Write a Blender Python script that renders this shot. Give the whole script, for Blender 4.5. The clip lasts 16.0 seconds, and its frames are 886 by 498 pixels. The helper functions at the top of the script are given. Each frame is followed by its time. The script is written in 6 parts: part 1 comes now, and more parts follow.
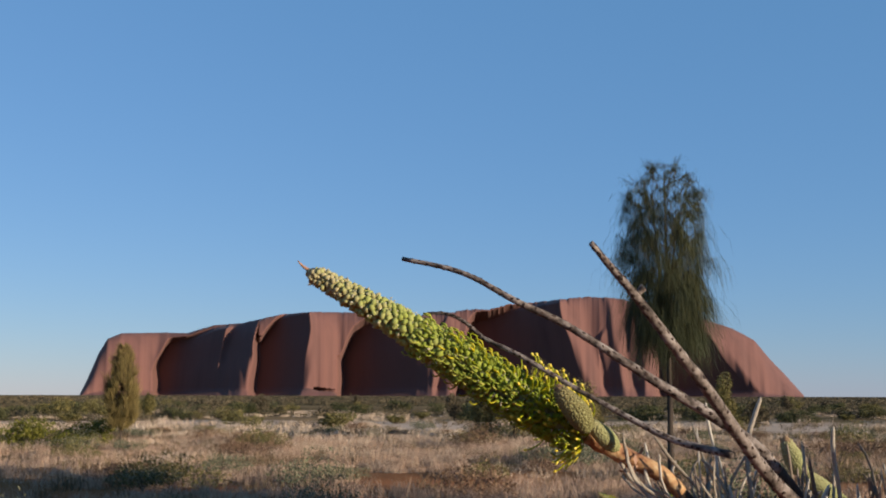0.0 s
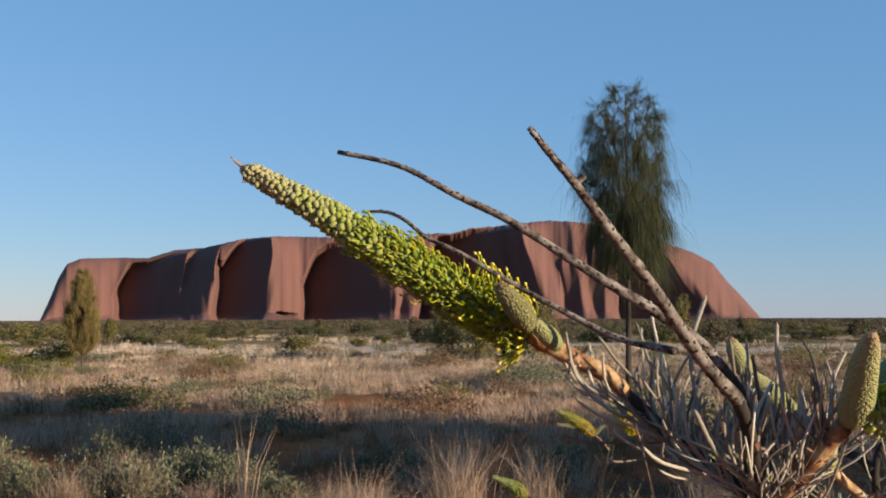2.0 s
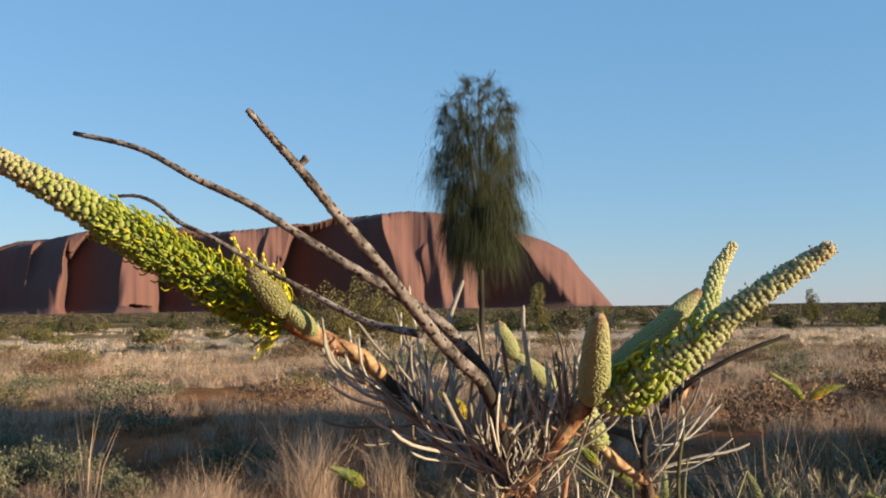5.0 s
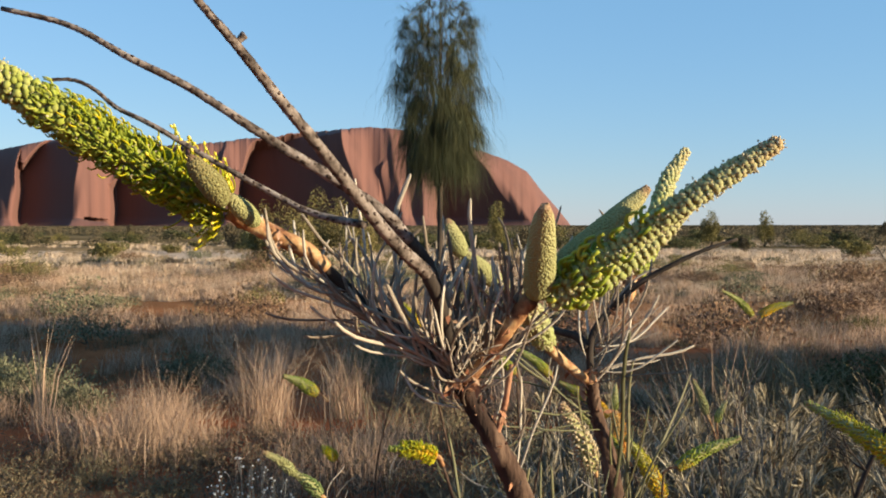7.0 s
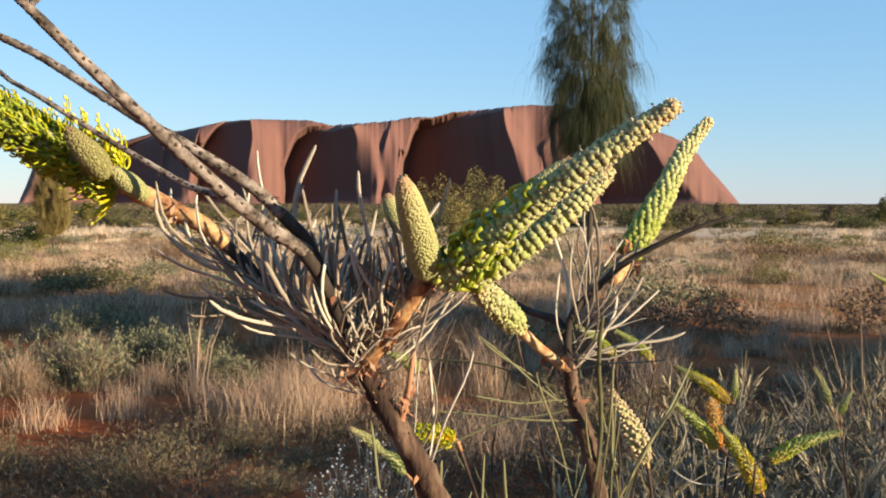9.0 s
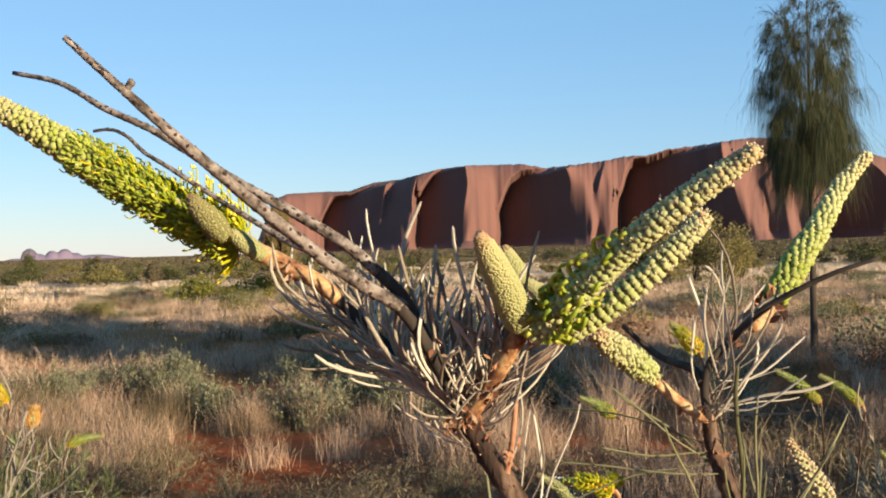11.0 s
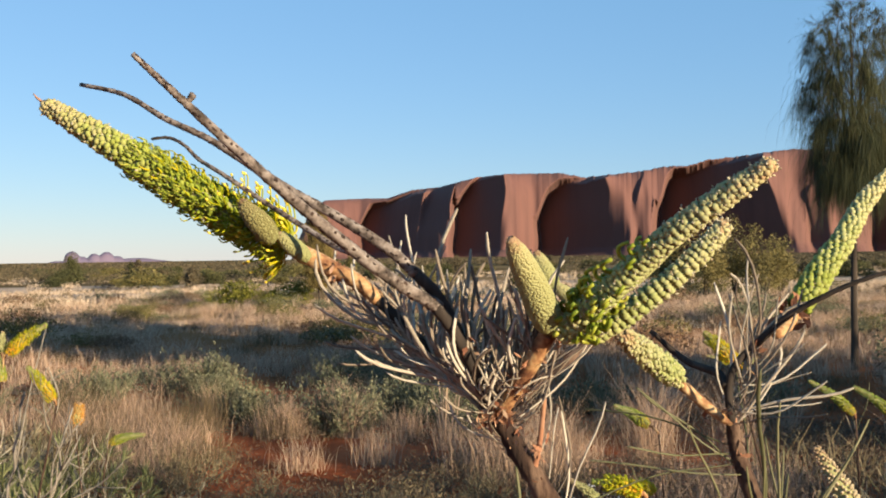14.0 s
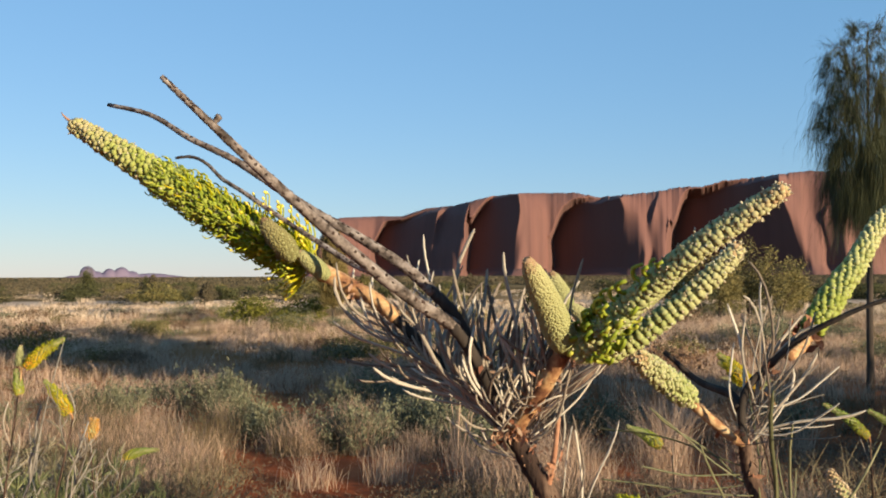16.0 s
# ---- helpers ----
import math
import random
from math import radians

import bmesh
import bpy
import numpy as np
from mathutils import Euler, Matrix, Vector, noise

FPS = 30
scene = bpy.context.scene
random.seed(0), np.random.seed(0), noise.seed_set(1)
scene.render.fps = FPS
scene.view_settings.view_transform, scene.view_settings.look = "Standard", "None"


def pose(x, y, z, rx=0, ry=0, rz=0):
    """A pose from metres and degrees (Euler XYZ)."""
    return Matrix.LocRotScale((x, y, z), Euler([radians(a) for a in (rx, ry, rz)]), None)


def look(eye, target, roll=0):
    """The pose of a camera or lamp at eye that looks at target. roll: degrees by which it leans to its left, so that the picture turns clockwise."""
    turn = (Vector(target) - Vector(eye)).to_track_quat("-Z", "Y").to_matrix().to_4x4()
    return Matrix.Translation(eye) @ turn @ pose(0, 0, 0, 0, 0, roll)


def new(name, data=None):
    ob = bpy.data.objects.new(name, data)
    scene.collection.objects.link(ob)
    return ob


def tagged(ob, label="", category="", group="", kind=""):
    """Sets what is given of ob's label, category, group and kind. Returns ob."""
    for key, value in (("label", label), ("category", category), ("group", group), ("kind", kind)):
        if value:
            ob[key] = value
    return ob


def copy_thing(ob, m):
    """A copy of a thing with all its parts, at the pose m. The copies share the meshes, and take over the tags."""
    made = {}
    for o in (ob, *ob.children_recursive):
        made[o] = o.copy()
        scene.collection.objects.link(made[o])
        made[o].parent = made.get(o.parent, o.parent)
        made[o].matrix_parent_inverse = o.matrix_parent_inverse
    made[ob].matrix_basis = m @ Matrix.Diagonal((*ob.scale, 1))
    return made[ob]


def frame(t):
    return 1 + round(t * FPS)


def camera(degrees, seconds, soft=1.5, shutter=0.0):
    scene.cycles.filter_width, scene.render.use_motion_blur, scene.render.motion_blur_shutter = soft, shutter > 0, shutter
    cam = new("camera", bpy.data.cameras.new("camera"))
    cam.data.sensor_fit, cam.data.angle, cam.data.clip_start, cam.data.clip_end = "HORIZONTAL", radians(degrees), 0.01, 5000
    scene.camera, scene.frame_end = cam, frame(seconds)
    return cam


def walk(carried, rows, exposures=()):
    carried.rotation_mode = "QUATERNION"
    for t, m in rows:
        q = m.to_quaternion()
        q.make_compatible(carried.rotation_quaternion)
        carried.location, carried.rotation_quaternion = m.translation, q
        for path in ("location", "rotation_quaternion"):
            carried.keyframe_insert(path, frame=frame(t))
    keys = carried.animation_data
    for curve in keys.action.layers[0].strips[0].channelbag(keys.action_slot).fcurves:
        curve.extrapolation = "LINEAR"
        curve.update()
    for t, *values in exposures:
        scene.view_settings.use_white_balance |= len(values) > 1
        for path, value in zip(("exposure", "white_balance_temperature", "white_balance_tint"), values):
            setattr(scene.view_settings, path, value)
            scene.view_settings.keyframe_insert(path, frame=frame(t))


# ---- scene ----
# Camera: a compact held by hand, drifting a quarter of a metre beside the shrub.
cam = camera(46.85, 16.0, soft=1.95)
# seconds, x, y, z, yaw, pitch, roll
PATH = [
    (0, 0.0004, -0.0004, 1.1510, 0.59, 8.17, 0.14),
    (0.5, 0.0007, -0.0003, 1.1488, 0.49, 7.56, 0.04),
    (1, 0.0035, 0.0040, 1.1451, 0.38, 6.02, -0.04),
    (1.5, 0.0070, 0.0100, 1.1416, 0.00, 4.67, -0.30),
    (2, 0.0113, 0.0173, 1.1394, -1.53, 3.92, -0.21),
    (2.5, 0.0049, 0.0154, 1.1365, -3.48, 3.27, -0.47),
    (3, 0.0108, 0.0101, 1.1373, -6.13, 3.82, -0.80),
    (3.5, 0.0267, 0.0132, 1.1363, -7.28, 4.10, -1.21),
    (4, 0.0438, 0.0142, 1.1358, -8.17, 3.86, -1.07),
    (4.2, 0.0484, 0.0141, 1.1366, -8.57, 3.77, -0.90),
    (6.3, 0.0783, 0.0144, 1.1321, -9.73, 0.97, -0.78),
    (6.5, 0.0799, 0.0172, 1.1264, -9.63, 0.29, -0.61),
    (7, 0.0696, 0.0207, 1.1246, -11.61, -1.33, -0.07),
    (7.5, 0.0545, 0.0367, 1.1227, -15.61, -1.46, 0.33),
    (8, 0.0720, 0.0395, 1.1259, -15.54, -2.39, -0.44),
    (8.5, 0.1439, 0.0389, 1.1264, -9.06, -1.87, 0.56),
    (9, 0.1959, 0.0387, 1.1229, -2.57, -2.55, 0.04),
    (9.5, 0.2271, 0.0398, 1.1228, 0.61, -2.12, 0.10),
    (10, 0.2437, 0.0356, 1.1264, 4.80, -0.83, -1.10),
    (10.2, 0.2445, 0.0374, 1.1273, 6.02, -0.74, -1.20),
    (12.3, 0.2580, 0.0276, 1.1273, 11.96, 1.16, -1.96),
    (12.5, 0.2580, 0.0245, 1.1267, 12.10, 1.03, -1.88),
    (13, 0.2599, 0.0173, 1.1272, 11.98, 1.12, -1.66),
    (13.5, 0.2572, 0.0099, 1.1277, 11.72, 1.04, -1.57),
    (14, 0.2554, 0.0083, 1.1254, 11.51, 0.46, -0.81),
    (14.5, 0.2554, 0.0008, 1.1280, 11.55, 1.11, -0.93),
    (15, 0.2548, -0.0045, 1.1280, 11.75, 1.62, -0.55),
    (15.5, 0.2582, -0.0028, 1.1275, 11.97, 1.86, -0.43),
    (16, 0.2557, -0.0013, 1.1259, 12.28, 1.50, -0.22),
]


def view(x, y, z, yaw, pitch, roll):
    a, b = radians(yaw), radians(pitch)
    way = Vector((-math.sin(a) * math.cos(b), math.cos(a) * math.cos(b), math.sin(b)))
    eye = Vector((x, y, z))
    return look(eye, eye + way, roll)


walk(cam, [(t, view(*p)) for t, *p in PATH], exposures=[(0, 0.86, 6080, 10), (2.0, 1.05, 6300, 8), (3.5, 1.2, 6520, 6), (6.5, 1.39, 6750, 5), (7.5, 1.50, 6800, 5), (9.0, 1.61, 6850, 5), (10.0, 1.59, 6850, 5), (12.5, 1.40, 6750, 6), (14.5, 1.37, 6680, 6), (16, 1.26, 6620, 5)])

# Light: a low sun behind the camera's right shoulder, and a clear sky.
SUN_AZ, SUN_EL = radians(122.0), radians(9.5)
sun_way = Vector((math.sin(SUN_AZ) * math.cos(SUN_EL), math.cos(SUN_AZ) * math.cos(SUN_EL), math.sin(SUN_EL)))
world = bpy.data.worlds.new("world")
scene.world = world
world.use_nodes = True
wn = world.node_tree.nodes
sky = wn.new("ShaderNodeTexSky")
sky.sky_type, sky.sun_disc = "NISHITA", False
sky.sun_elevation, sky.sun_rotation = SUN_EL, SUN_AZ
sky.air_density, sky.dust_density, sky.ozone_density = 1.0, 0.0, 2.0
wn["Background"].inputs["Strength"].default_value = 0.072
# the even blue that many times scattered light adds all over the sky
even = wn.new("ShaderNodeVectorMath")
even.operation = "MULTIPLY_ADD"
even.inputs[1].default_value, even.inputs[2].default_value = (0.455, 0.425, 0.50), (0.53, 1.40, 2.54)
world.node_tree.links.new(sky.outputs["Color"], even.inputs[0])
world.node_tree.links.new(even.outputs[0], wn["Background"].inputs["Color"])
lamp = bpy.data.lights.new("sun", "SUN")
lamp.energy, lamp.angle, lamp.color = 4.8, radians(0.5), (1.0, 0.80, 0.56)
sun = new("sun", lamp)
sun.matrix_world = look(sun_way * 50, (0, 0, 0))


# ---- materials ----
def material(name, stops, rough=0.8, scale=8.0, bump=0.2, fine=90.0, island=0.0, attr="", objrand=0.0, stretch=(1, 1, 1), translucent=0.0, detail=6.0, bump_distance=0.01, specular=0.25):
    """Stops of (place, colour) mixed by noise at two scales; island or objrand: the share of a random shift per piece."""
    m = bpy.data.materials.new(name)
    m.use_nodes = True
    nt = m.node_tree
    n, link = nt.nodes, nt.links.new
    bsdf = n["Principled BSDF"]
    bsdf.inputs["Roughness"].default_value = rough
    bsdf.inputs["Specular IOR Level"].default_value = specular
    co = n.new("ShaderNodeTexCoord")
    mp = n.new("ShaderNodeMapping")
    mp.inputs["Scale"].default_value = stretch
    link(co.outputs["Object"], mp.inputs["Vector"])
    big, small = n.new("ShaderNodeTexNoise"), n.new("ShaderNodeTexNoise")
    big.inputs["Scale"].default_value, big.inputs["Detail"].default_value = scale, detail
    small.inputs["Scale"].default_value, small.inputs["Detail"].default_value = fine, 4.0
    link(mp.outputs["Vector"], big.inputs["Vector"])
    link(mp.outputs["Vector"], small.inputs["Vector"])
    mix = n.new("ShaderNodeMath")
    mix.operation = "MULTIPLY_ADD"
    link(small.outputs["Fac"], mix.inputs[0])
    mix.inputs[1].default_value = 0.4
    half = n.new("ShaderNodeMath")
    half.operation = "MULTIPLY_ADD"
    link(big.outputs["Fac"], half.inputs[0])
    half.inputs[1].default_value, half.inputs[2].default_value = 1.2, -0.3
    link(half.outputs[0], mix.inputs[2])
    fac = mix.outputs[0]
    if attr:
        at = n.new("ShaderNodeAttribute")
        at.attribute_name = attr
        add = n.new("ShaderNodeMath")
        add.operation = "MULTIPLY_ADD"
        link(fac, add.inputs[0])
        add.inputs[1].default_value = 0.22
        off = n.new("ShaderNodeMath")
        off.operation = "ADD"
        link(at.outputs["Fac"], off.inputs[0])
        off.inputs[1].default_value = -0.1
        link(off.outputs[0], add.inputs[2])
        fac = add.outputs[0]
    for share, kind, out in ((island, "ShaderNodeNewGeometry", "Random Per Island"), (objrand, "ShaderNodeObjectInfo", "Random")):
        if share:
            src = n.new(kind)
            add = n.new("ShaderNodeMath")
            add.operation = "MULTIPLY_ADD"
            link(src.outputs[out], add.inputs[0])
            add.inputs[1].default_value = share
            low = n.new("ShaderNodeMath")
            low.operation = "MULTIPLY_ADD"
            link(fac, low.inputs[0])
            low.inputs[1].default_value, low.inputs[2].default_value = 1.0 if attr else 1.0 - share, -share / 2 if attr else 0.0
            link(low.outputs[0], add.inputs[2])
            fac = add.outputs[0]
    ramp = n.new("ShaderNodeValToRGB")
    els = ramp.color_ramp.elements
    while len(els) < len(stops):
        els.new(0.5)
    for e, (p, c) in zip(els, stops):
        e.position, e.color = p, (*c, 1)
    link(fac, ramp.inputs["Fac"])
    link(ramp.outputs["Color"], bsdf.inputs["Base Color"])
    if bump:
        b = n.new("ShaderNodeBump")
        b.inputs["Strength"].default_value, b.inputs["Distance"].default_value = bump, bump_distance
        link(mix.outputs[0], b.inputs["Height"])
        link(b.outputs["Normal"], bsdf.inputs["Normal"])
    if translucent:
        tr, ms = n.new("ShaderNodeBsdfTranslucent"), n.new("ShaderNodeMixShader")
        link(ramp.outputs["Color"], tr.inputs["Color"])
        ms.inputs["Fac"].default_value = translucent
        link(bsdf.outputs[0], ms.inputs[1])
        link(tr.outputs[0], ms.inputs[2])
        link(ms.outputs[0], n["Material Output"].inputs["Surface"])
    return m


M_SAND = material("red_sand", [(0.25, (0.190, 0.050, 0.021)), (0.5, (0.320, 0.088, 0.037)), (0.75, (0.400, 0.130, 0.062))], 0.95, 0.9, 0.5, 14.0, bump_distance=0.05)
M_ROCK = material("red_sandstone", [(0.22, (0.084, 0.036, 0.031)), (0.45, (0.110, 0.047, 0.040)), (0.6, (0.119, 0.050, 0.041)), (0.82, (0.095, 0.041, 0.035))], 0.90, 0.008, 0.0, 0.05, stretch=(1, 1, 0.06), specular=0.6)
# the mauve haze of distance is mixed into the far domes' base colour
M_FAR = material("hazy_domes", [(0.3, (0.1054, 0.0899, 0.144)), (0.7, (0.1488, 0.1178, 0.1692))], 1.0, 0.01, 0.0, 0.05)
M_STRAW = material("straw_grass", [(0.1, (0.140, 0.092, 0.064)), (0.4, (0.335, 0.228, 0.160)), (0.7, (0.485, 0.342, 0.245)), (0.95, (0.60, 0.455, 0.345))], 0.8, 0.5, 0.0, 3.0, island=0.6, translucent=0.25)
M_BLEACHED = material("bleached_grass", [(0.1, (0.21, 0.155, 0.105)), (0.4, (0.44, 0.335, 0.24)), (0.7, (0.60, 0.47, 0.35)), (0.95, (0.70, 0.57, 0.45))], 0.8, 0.5, 0.0, 3.0, island=0.6, translucent=0.25)
M_DULL = material("grey_green_grass", [(0.1, (0.056, 0.044, 0.022)), (0.5, (0.126, 0.093, 0.052)), (0.9, (0.208, 0.146, 0.085))], 0.8, 0.5, 0.0, 3.0, island=0.6, translucent=0.2)
M_BRUSH = material("brown_brush", [(0.1, (0.062, 0.036, 0.022)), (0.5, (0.150, 0.090, 0.055)), (0.9, (0.255, 0.165, 0.105))], 0.85, 0.8, 0.0, 4.0, island=0.6, translucent=0.1)
M_WIRY = material("wiry_grey_twig", [(0.1, (0.0696, 0.05653, 0.03232)), (0.5, (0.1566, 0.1254, 0.0727)), (0.9, (0.2667, 0.2158, 0.1292))], 0.8, 0.8, 0.0, 4.0, island=0.6, translucent=0.1)
M_SALT = material("saltbush_leaf", [(0.1, (0.050, 0.054, 0.030)), (0.5, (0.118, 0.120, 0.072)), (0.9, (0.225, 0.215, 0.135))], 0.85, 2.5, 0.0, 20.0, island=0.6, translucent=0.15)
M_OLIVE = material("olive_leaf", [(0.1, (0.04813, 0.0475, 0.01428)), (0.5, (0.1169, 0.1045, 0.03468)), (0.9, (0.2063, 0.1604, 0.0561))], 0.75, 0.6, 0.0, 5.0, island=0.6, translucent=0.15)
M_LIME = material("yellow_green_leaf", [(0.1, (0.0528, 0.0594, 0.0099)), (0.5, (0.112, 0.112, 0.0132)), (0.9, (0.178, 0.158, 0.0264))], 0.7, 1.5, 0.0, 9.0, island=0.6, translucent=0.2)
M_SCRUB = material("far_scrub_leaf", [(0.1, (0.036, 0.031, 0.019)), (0.5, (0.070, 0.058, 0.034)), (0.9, (0.135, 0.104, 0.062))], 0.85, 0.02, 0.0, 0.2, island=0.7)
M_MULGA = material("mulga_leaf", [(0.1, (0.070, 0.062, 0.022)), (0.5, (0.155, 0.130, 0.048)), (0.9, (0.26, 0.205, 0.080))], 0.75, 0.6, 0.0, 5.0, island=0.6, translucent=0.2)
M_OAK = material("desert_oak_needles", [(0.1, (0.021, 0.029, 0.015)), (0.5, (0.048, 0.056, 0.026)), (0.9, (0.112, 0.102, 0.042))], 0.8, 0.9, 0.0, 6.0, island=0.6, translucent=0.2)
M_YOUNGOAK = material("olive_brown_needles", [(0.1, (0.0765, 0.06105, 0.024)), (0.5, (0.1615, 0.1237, 0.045)), (0.9, (0.255, 0.1898, 0.0675))], 0.85, 0.9, 0.0, 6.0, island=0.6, translucent=0.15)
M_BUSH = material("dark_green_leaf", [(0.1, (0.025, 0.0288, 0.011)), (0.5, (0.05625, 0.06, 0.022)), (0.9, (0.1063, 0.0984, 0.0385))], 0.8, 0.6, 0.0, 4.0, island=0.6, translucent=0.1)
M_DEADSTEM = material("reddish_dead_stem", [(0.1, (0.10, 0.062, 0.045)), (0.5, (0.19, 0.130, 0.098)), (0.9, (0.31, 0.25, 0.20))], 0.85, 0.8, 0.0, 4.0, island=0.7, translucent=0.05)
M_OAKBARK = material("dark_oak_bark", [(0.2, (0.025, 0.02, 0.017)), (0.6, (0.06, 0.045, 0.035)), (0.9, (0.10, 0.08, 0.06))], 0.95, 6.0, 0.8, 40.0, stretch=(1, 1, 0.2))
M_DEADWOOD = material("grey_dead_twig", [(0.2, (0.106, 0.0924, 0.0792)), (0.6, (0.198, 0.178, 0.152)), (0.9, (0.277, 0.257, 0.224))], 0.9, 20.0, 0.3, 160.0, island=0.3)
M_BARK = material("grevillea_bark", [(0.30, (0.016, 0.009, 0.007)), (0.5, (0.046, 0.026, 0.018)), (0.68, (0.110, 0.071, 0.050))], 0.92, 70.0, 1.0, 420.0, stretch=(1, 1, 0.35), bump_distance=0.0025)
M_BLACKBARK = material("near_black_bark", [(0.2, (0.012, 0.010, 0.010)), (0.55, (0.035, 0.027, 0.022)), (0.85, (0.085, 0.065, 0.052))], 0.9, 60.0, 0.8, 420.0, stretch=(1, 1, 0.3), bump_distance=0.001)
M_STALK = material("orange_stalk", [(0.28, (0.10, 0.042, 0.022)), (0.44, (0.24, 0.118, 0.056)), (0.58, (0.36, 0.22, 0.105)), (0.76, (0.46, 0.35, 0.21))], 0.75, 110.0, 0.9, 480.0, bump_distance=0.0010)
M_RACHIS = material("weathered_grey_rachis", [(0.32, (0.0387, 0.0306, 0.02576)), (0.44, (0.098, 0.078, 0.068)), (0.58, (0.165, 0.138, 0.124)), (0.75, (0.248, 0.218, 0.200))], 0.9, 160.0, 0.9, 700.0, bump_distance=0.0010)
M_SCAR = material("dark_floret_scar", [(0.2, (0.012, 0.008, 0.007)), (0.8, (0.055, 0.035, 0.028))], 0.9, 80.0, 0.3, 500.0, island=0.4)
M_LEAF = material("grevillea_leaf", [(0.1, (0.095, 0.070, 0.053)), (0.36, (0.20, 0.166, 0.130)), (0.6, (0.315, 0.278, 0.230)), (0.88, (0.46, 0.42, 0.358))], 0.7, 40.0, 0.4, 300.0, objrand=0.7, bump_distance=0.0006)
M_LEAFGREEN = material("green_grevillea_leaf", [(0.1, (0.046, 0.048, 0.022)), (0.5, (0.092, 0.092, 0.045)), (0.9, (0.170, 0.158, 0.088))], 0.6, 25.0, 0.2, 300.0, objrand=0.5, bump_distance=0.0005)
M_HUSK = material("brown_husk", [(0.2, (0.125, 0.046, 0.026)), (0.5, (0.27, 0.130, 0.075)), (0.85, (0.36, 0.245, 0.165))], 0.8, 60.0, 0.3, 300.0, island=0.6)
# Flower heads run from the ripe base (0) to the closed tip (1).
M_FLOWER_A = material("green_yellow_florets", [(0.0, (0.30, 0.26, 0.014)), (0.3, (0.195, 0.25, 0.018)), (0.55, (0.26, 0.305, 0.048)), (0.75, (0.31, 0.335, 0.105)), (1.0, (0.38, 0.33, 0.18))], 0.95, 60.0, 0.35, 900.0, attr="along", island=0.2, bump_distance=0.0006, translucent=0.2)
M_FLOWER_D = material("cream_green_florets", [(0.0, (0.36, 0.36, 0.17)), (0.18, (0.26, 0.295, 0.105)), (0.45, (0.31, 0.325, 0.150)), (0.88, (0.36, 0.35, 0.185)), (1.0, (0.38, 0.27, 0.15))], 0.95, 60.0, 0.35, 900.0, attr="along", island=0.22, bump_distance=0.0006, translucent=0.15)
M_FLOWER_E = material("lime_florets", [(0.0, (0.22, 0.26, 0.045)), (0.35, (0.30, 0.33, 0.11)), (0.7, (0.40, 0.40, 0.20)), (1.0, (0.45, 0.40, 0.22))], 0.9, 60.0, 0.35, 900.0, attr="along", island=0.25, bump_distance=0.0006, translucent=0.2)
M_FLOWER_OLD = material("golden_florets", [(0.0, (0.64, 0.30, 0.02)), (0.35, (0.54, 0.38, 0.025)), (0.72, (0.32, 0.32, 0.035)), (1.0, (0.20, 0.25, 0.060))], 0.6, 60.0, 0.0, 400.0, attr="along", island=0.25, translucent=0.25)
M_FLOWER_LEAFY = material("olive_green_florets", [(0.0, (0.42, 0.30, 0.03)), (0.18, (0.26, 0.28, 0.03)), (0.5, (0.17, 0.225, 0.035)), (1.0, (0.22, 0.26, 0.08))], 0.6, 60.0, 0.0, 400.0, attr="along", island=0.25, translucent=0.2)
M_GREYLEAF = material("grey_shrub_leaf", [(0.1, (0.07, 0.056, 0.036)), (0.5, (0.18, 0.150, 0.100)), (0.9, (0.40, 0.350, 0.255))], 0.8, 3.0, 0.0, 30.0, island=0.8, translucent=0.12)
M_GREENLEAF = material("green_shrub_leaf", [(0.1, (0.038, 0.046, 0.018)), (0.5, (0.092, 0.106, 0.042)), (0.9, (0.20, 0.208, 0.098))], 0.75, 3.0, 0.0, 30.0, island=0.8, translucent=0.15)
M_BUD = material("khaki_bud_scales", [(0.0, (0.19, 0.20, 0.085)), (0.5, (0.235, 0.235, 0.105)), (0.9, (0.28, 0.265, 0.13)), (1.0, (0.26, 0.17, 0.10))], 0.85, 80.0, 0.3, 700.0, attr="along", island=0.07, bump_distance=0.0005)
M_BUDGREEN = material("green_bud_sheath", [(0.0, (0.10, 0.135, 0.045)), (0.5, (0.09, 0.13, 0.042)), (1.0, (0.15, 0.15, 0.065))], 0.8, 80.0, 0.3, 700.0, attr="along", island=0.1, bump_distance=0.0005)
M_WHITEFLOWER = material("white_papery_petals", [(0.2, (0.50, 0.46, 0.40)), (0.8, (0.78, 0.75, 0.70))], 0.8, 60.0, 0.0, 300.0, island=0.5, translucent=0.15)
M_BUDOLIVE = material("olive_bud_scales", [(0.0, (0.12, 0.115, 0.045)), (0.5, (0.155, 0.14, 0.055)), (0.9, (0.17, 0.145, 0.065)), (1.0, (0.16, 0.10, 0.06))], 0.85, 80.0, 0.3, 700.0, attr="along", island=0.07, bump_distance=0.0005)
M_PAPER = material("papery_dead_florets", [(0.0, (0.40, 0.32, 0.2)), (0.5, (0.48, 0.40, 0.27)), (1.0, (0.38, 0.26, 0.16))], 0.85, 60.0, 0.0, 400.0, attr="along", island=0.3, translucent=0.2)
M_DRY = material("dried_orange_florets", [(0.0, (0.55, 0.24, 0.06)), (0.5, (0.50, 0.30, 0.10)), (1.0, (0.42, 0.26, 0.12))], 0.8, 60.0, 0.0, 400.0, attr="along", island=0.3, translucent=0.2)
M_FUZZ = material("cream_fuzz", [(0.0, (0.30, 0.22, 0.14)), (0.4, (0.42, 0.37, 0.25)), (1.0, (0.55, 0.53, 0.42))], 0.8, 60.0, 0.0, 300.0, island=0.8, translucent=0.25)
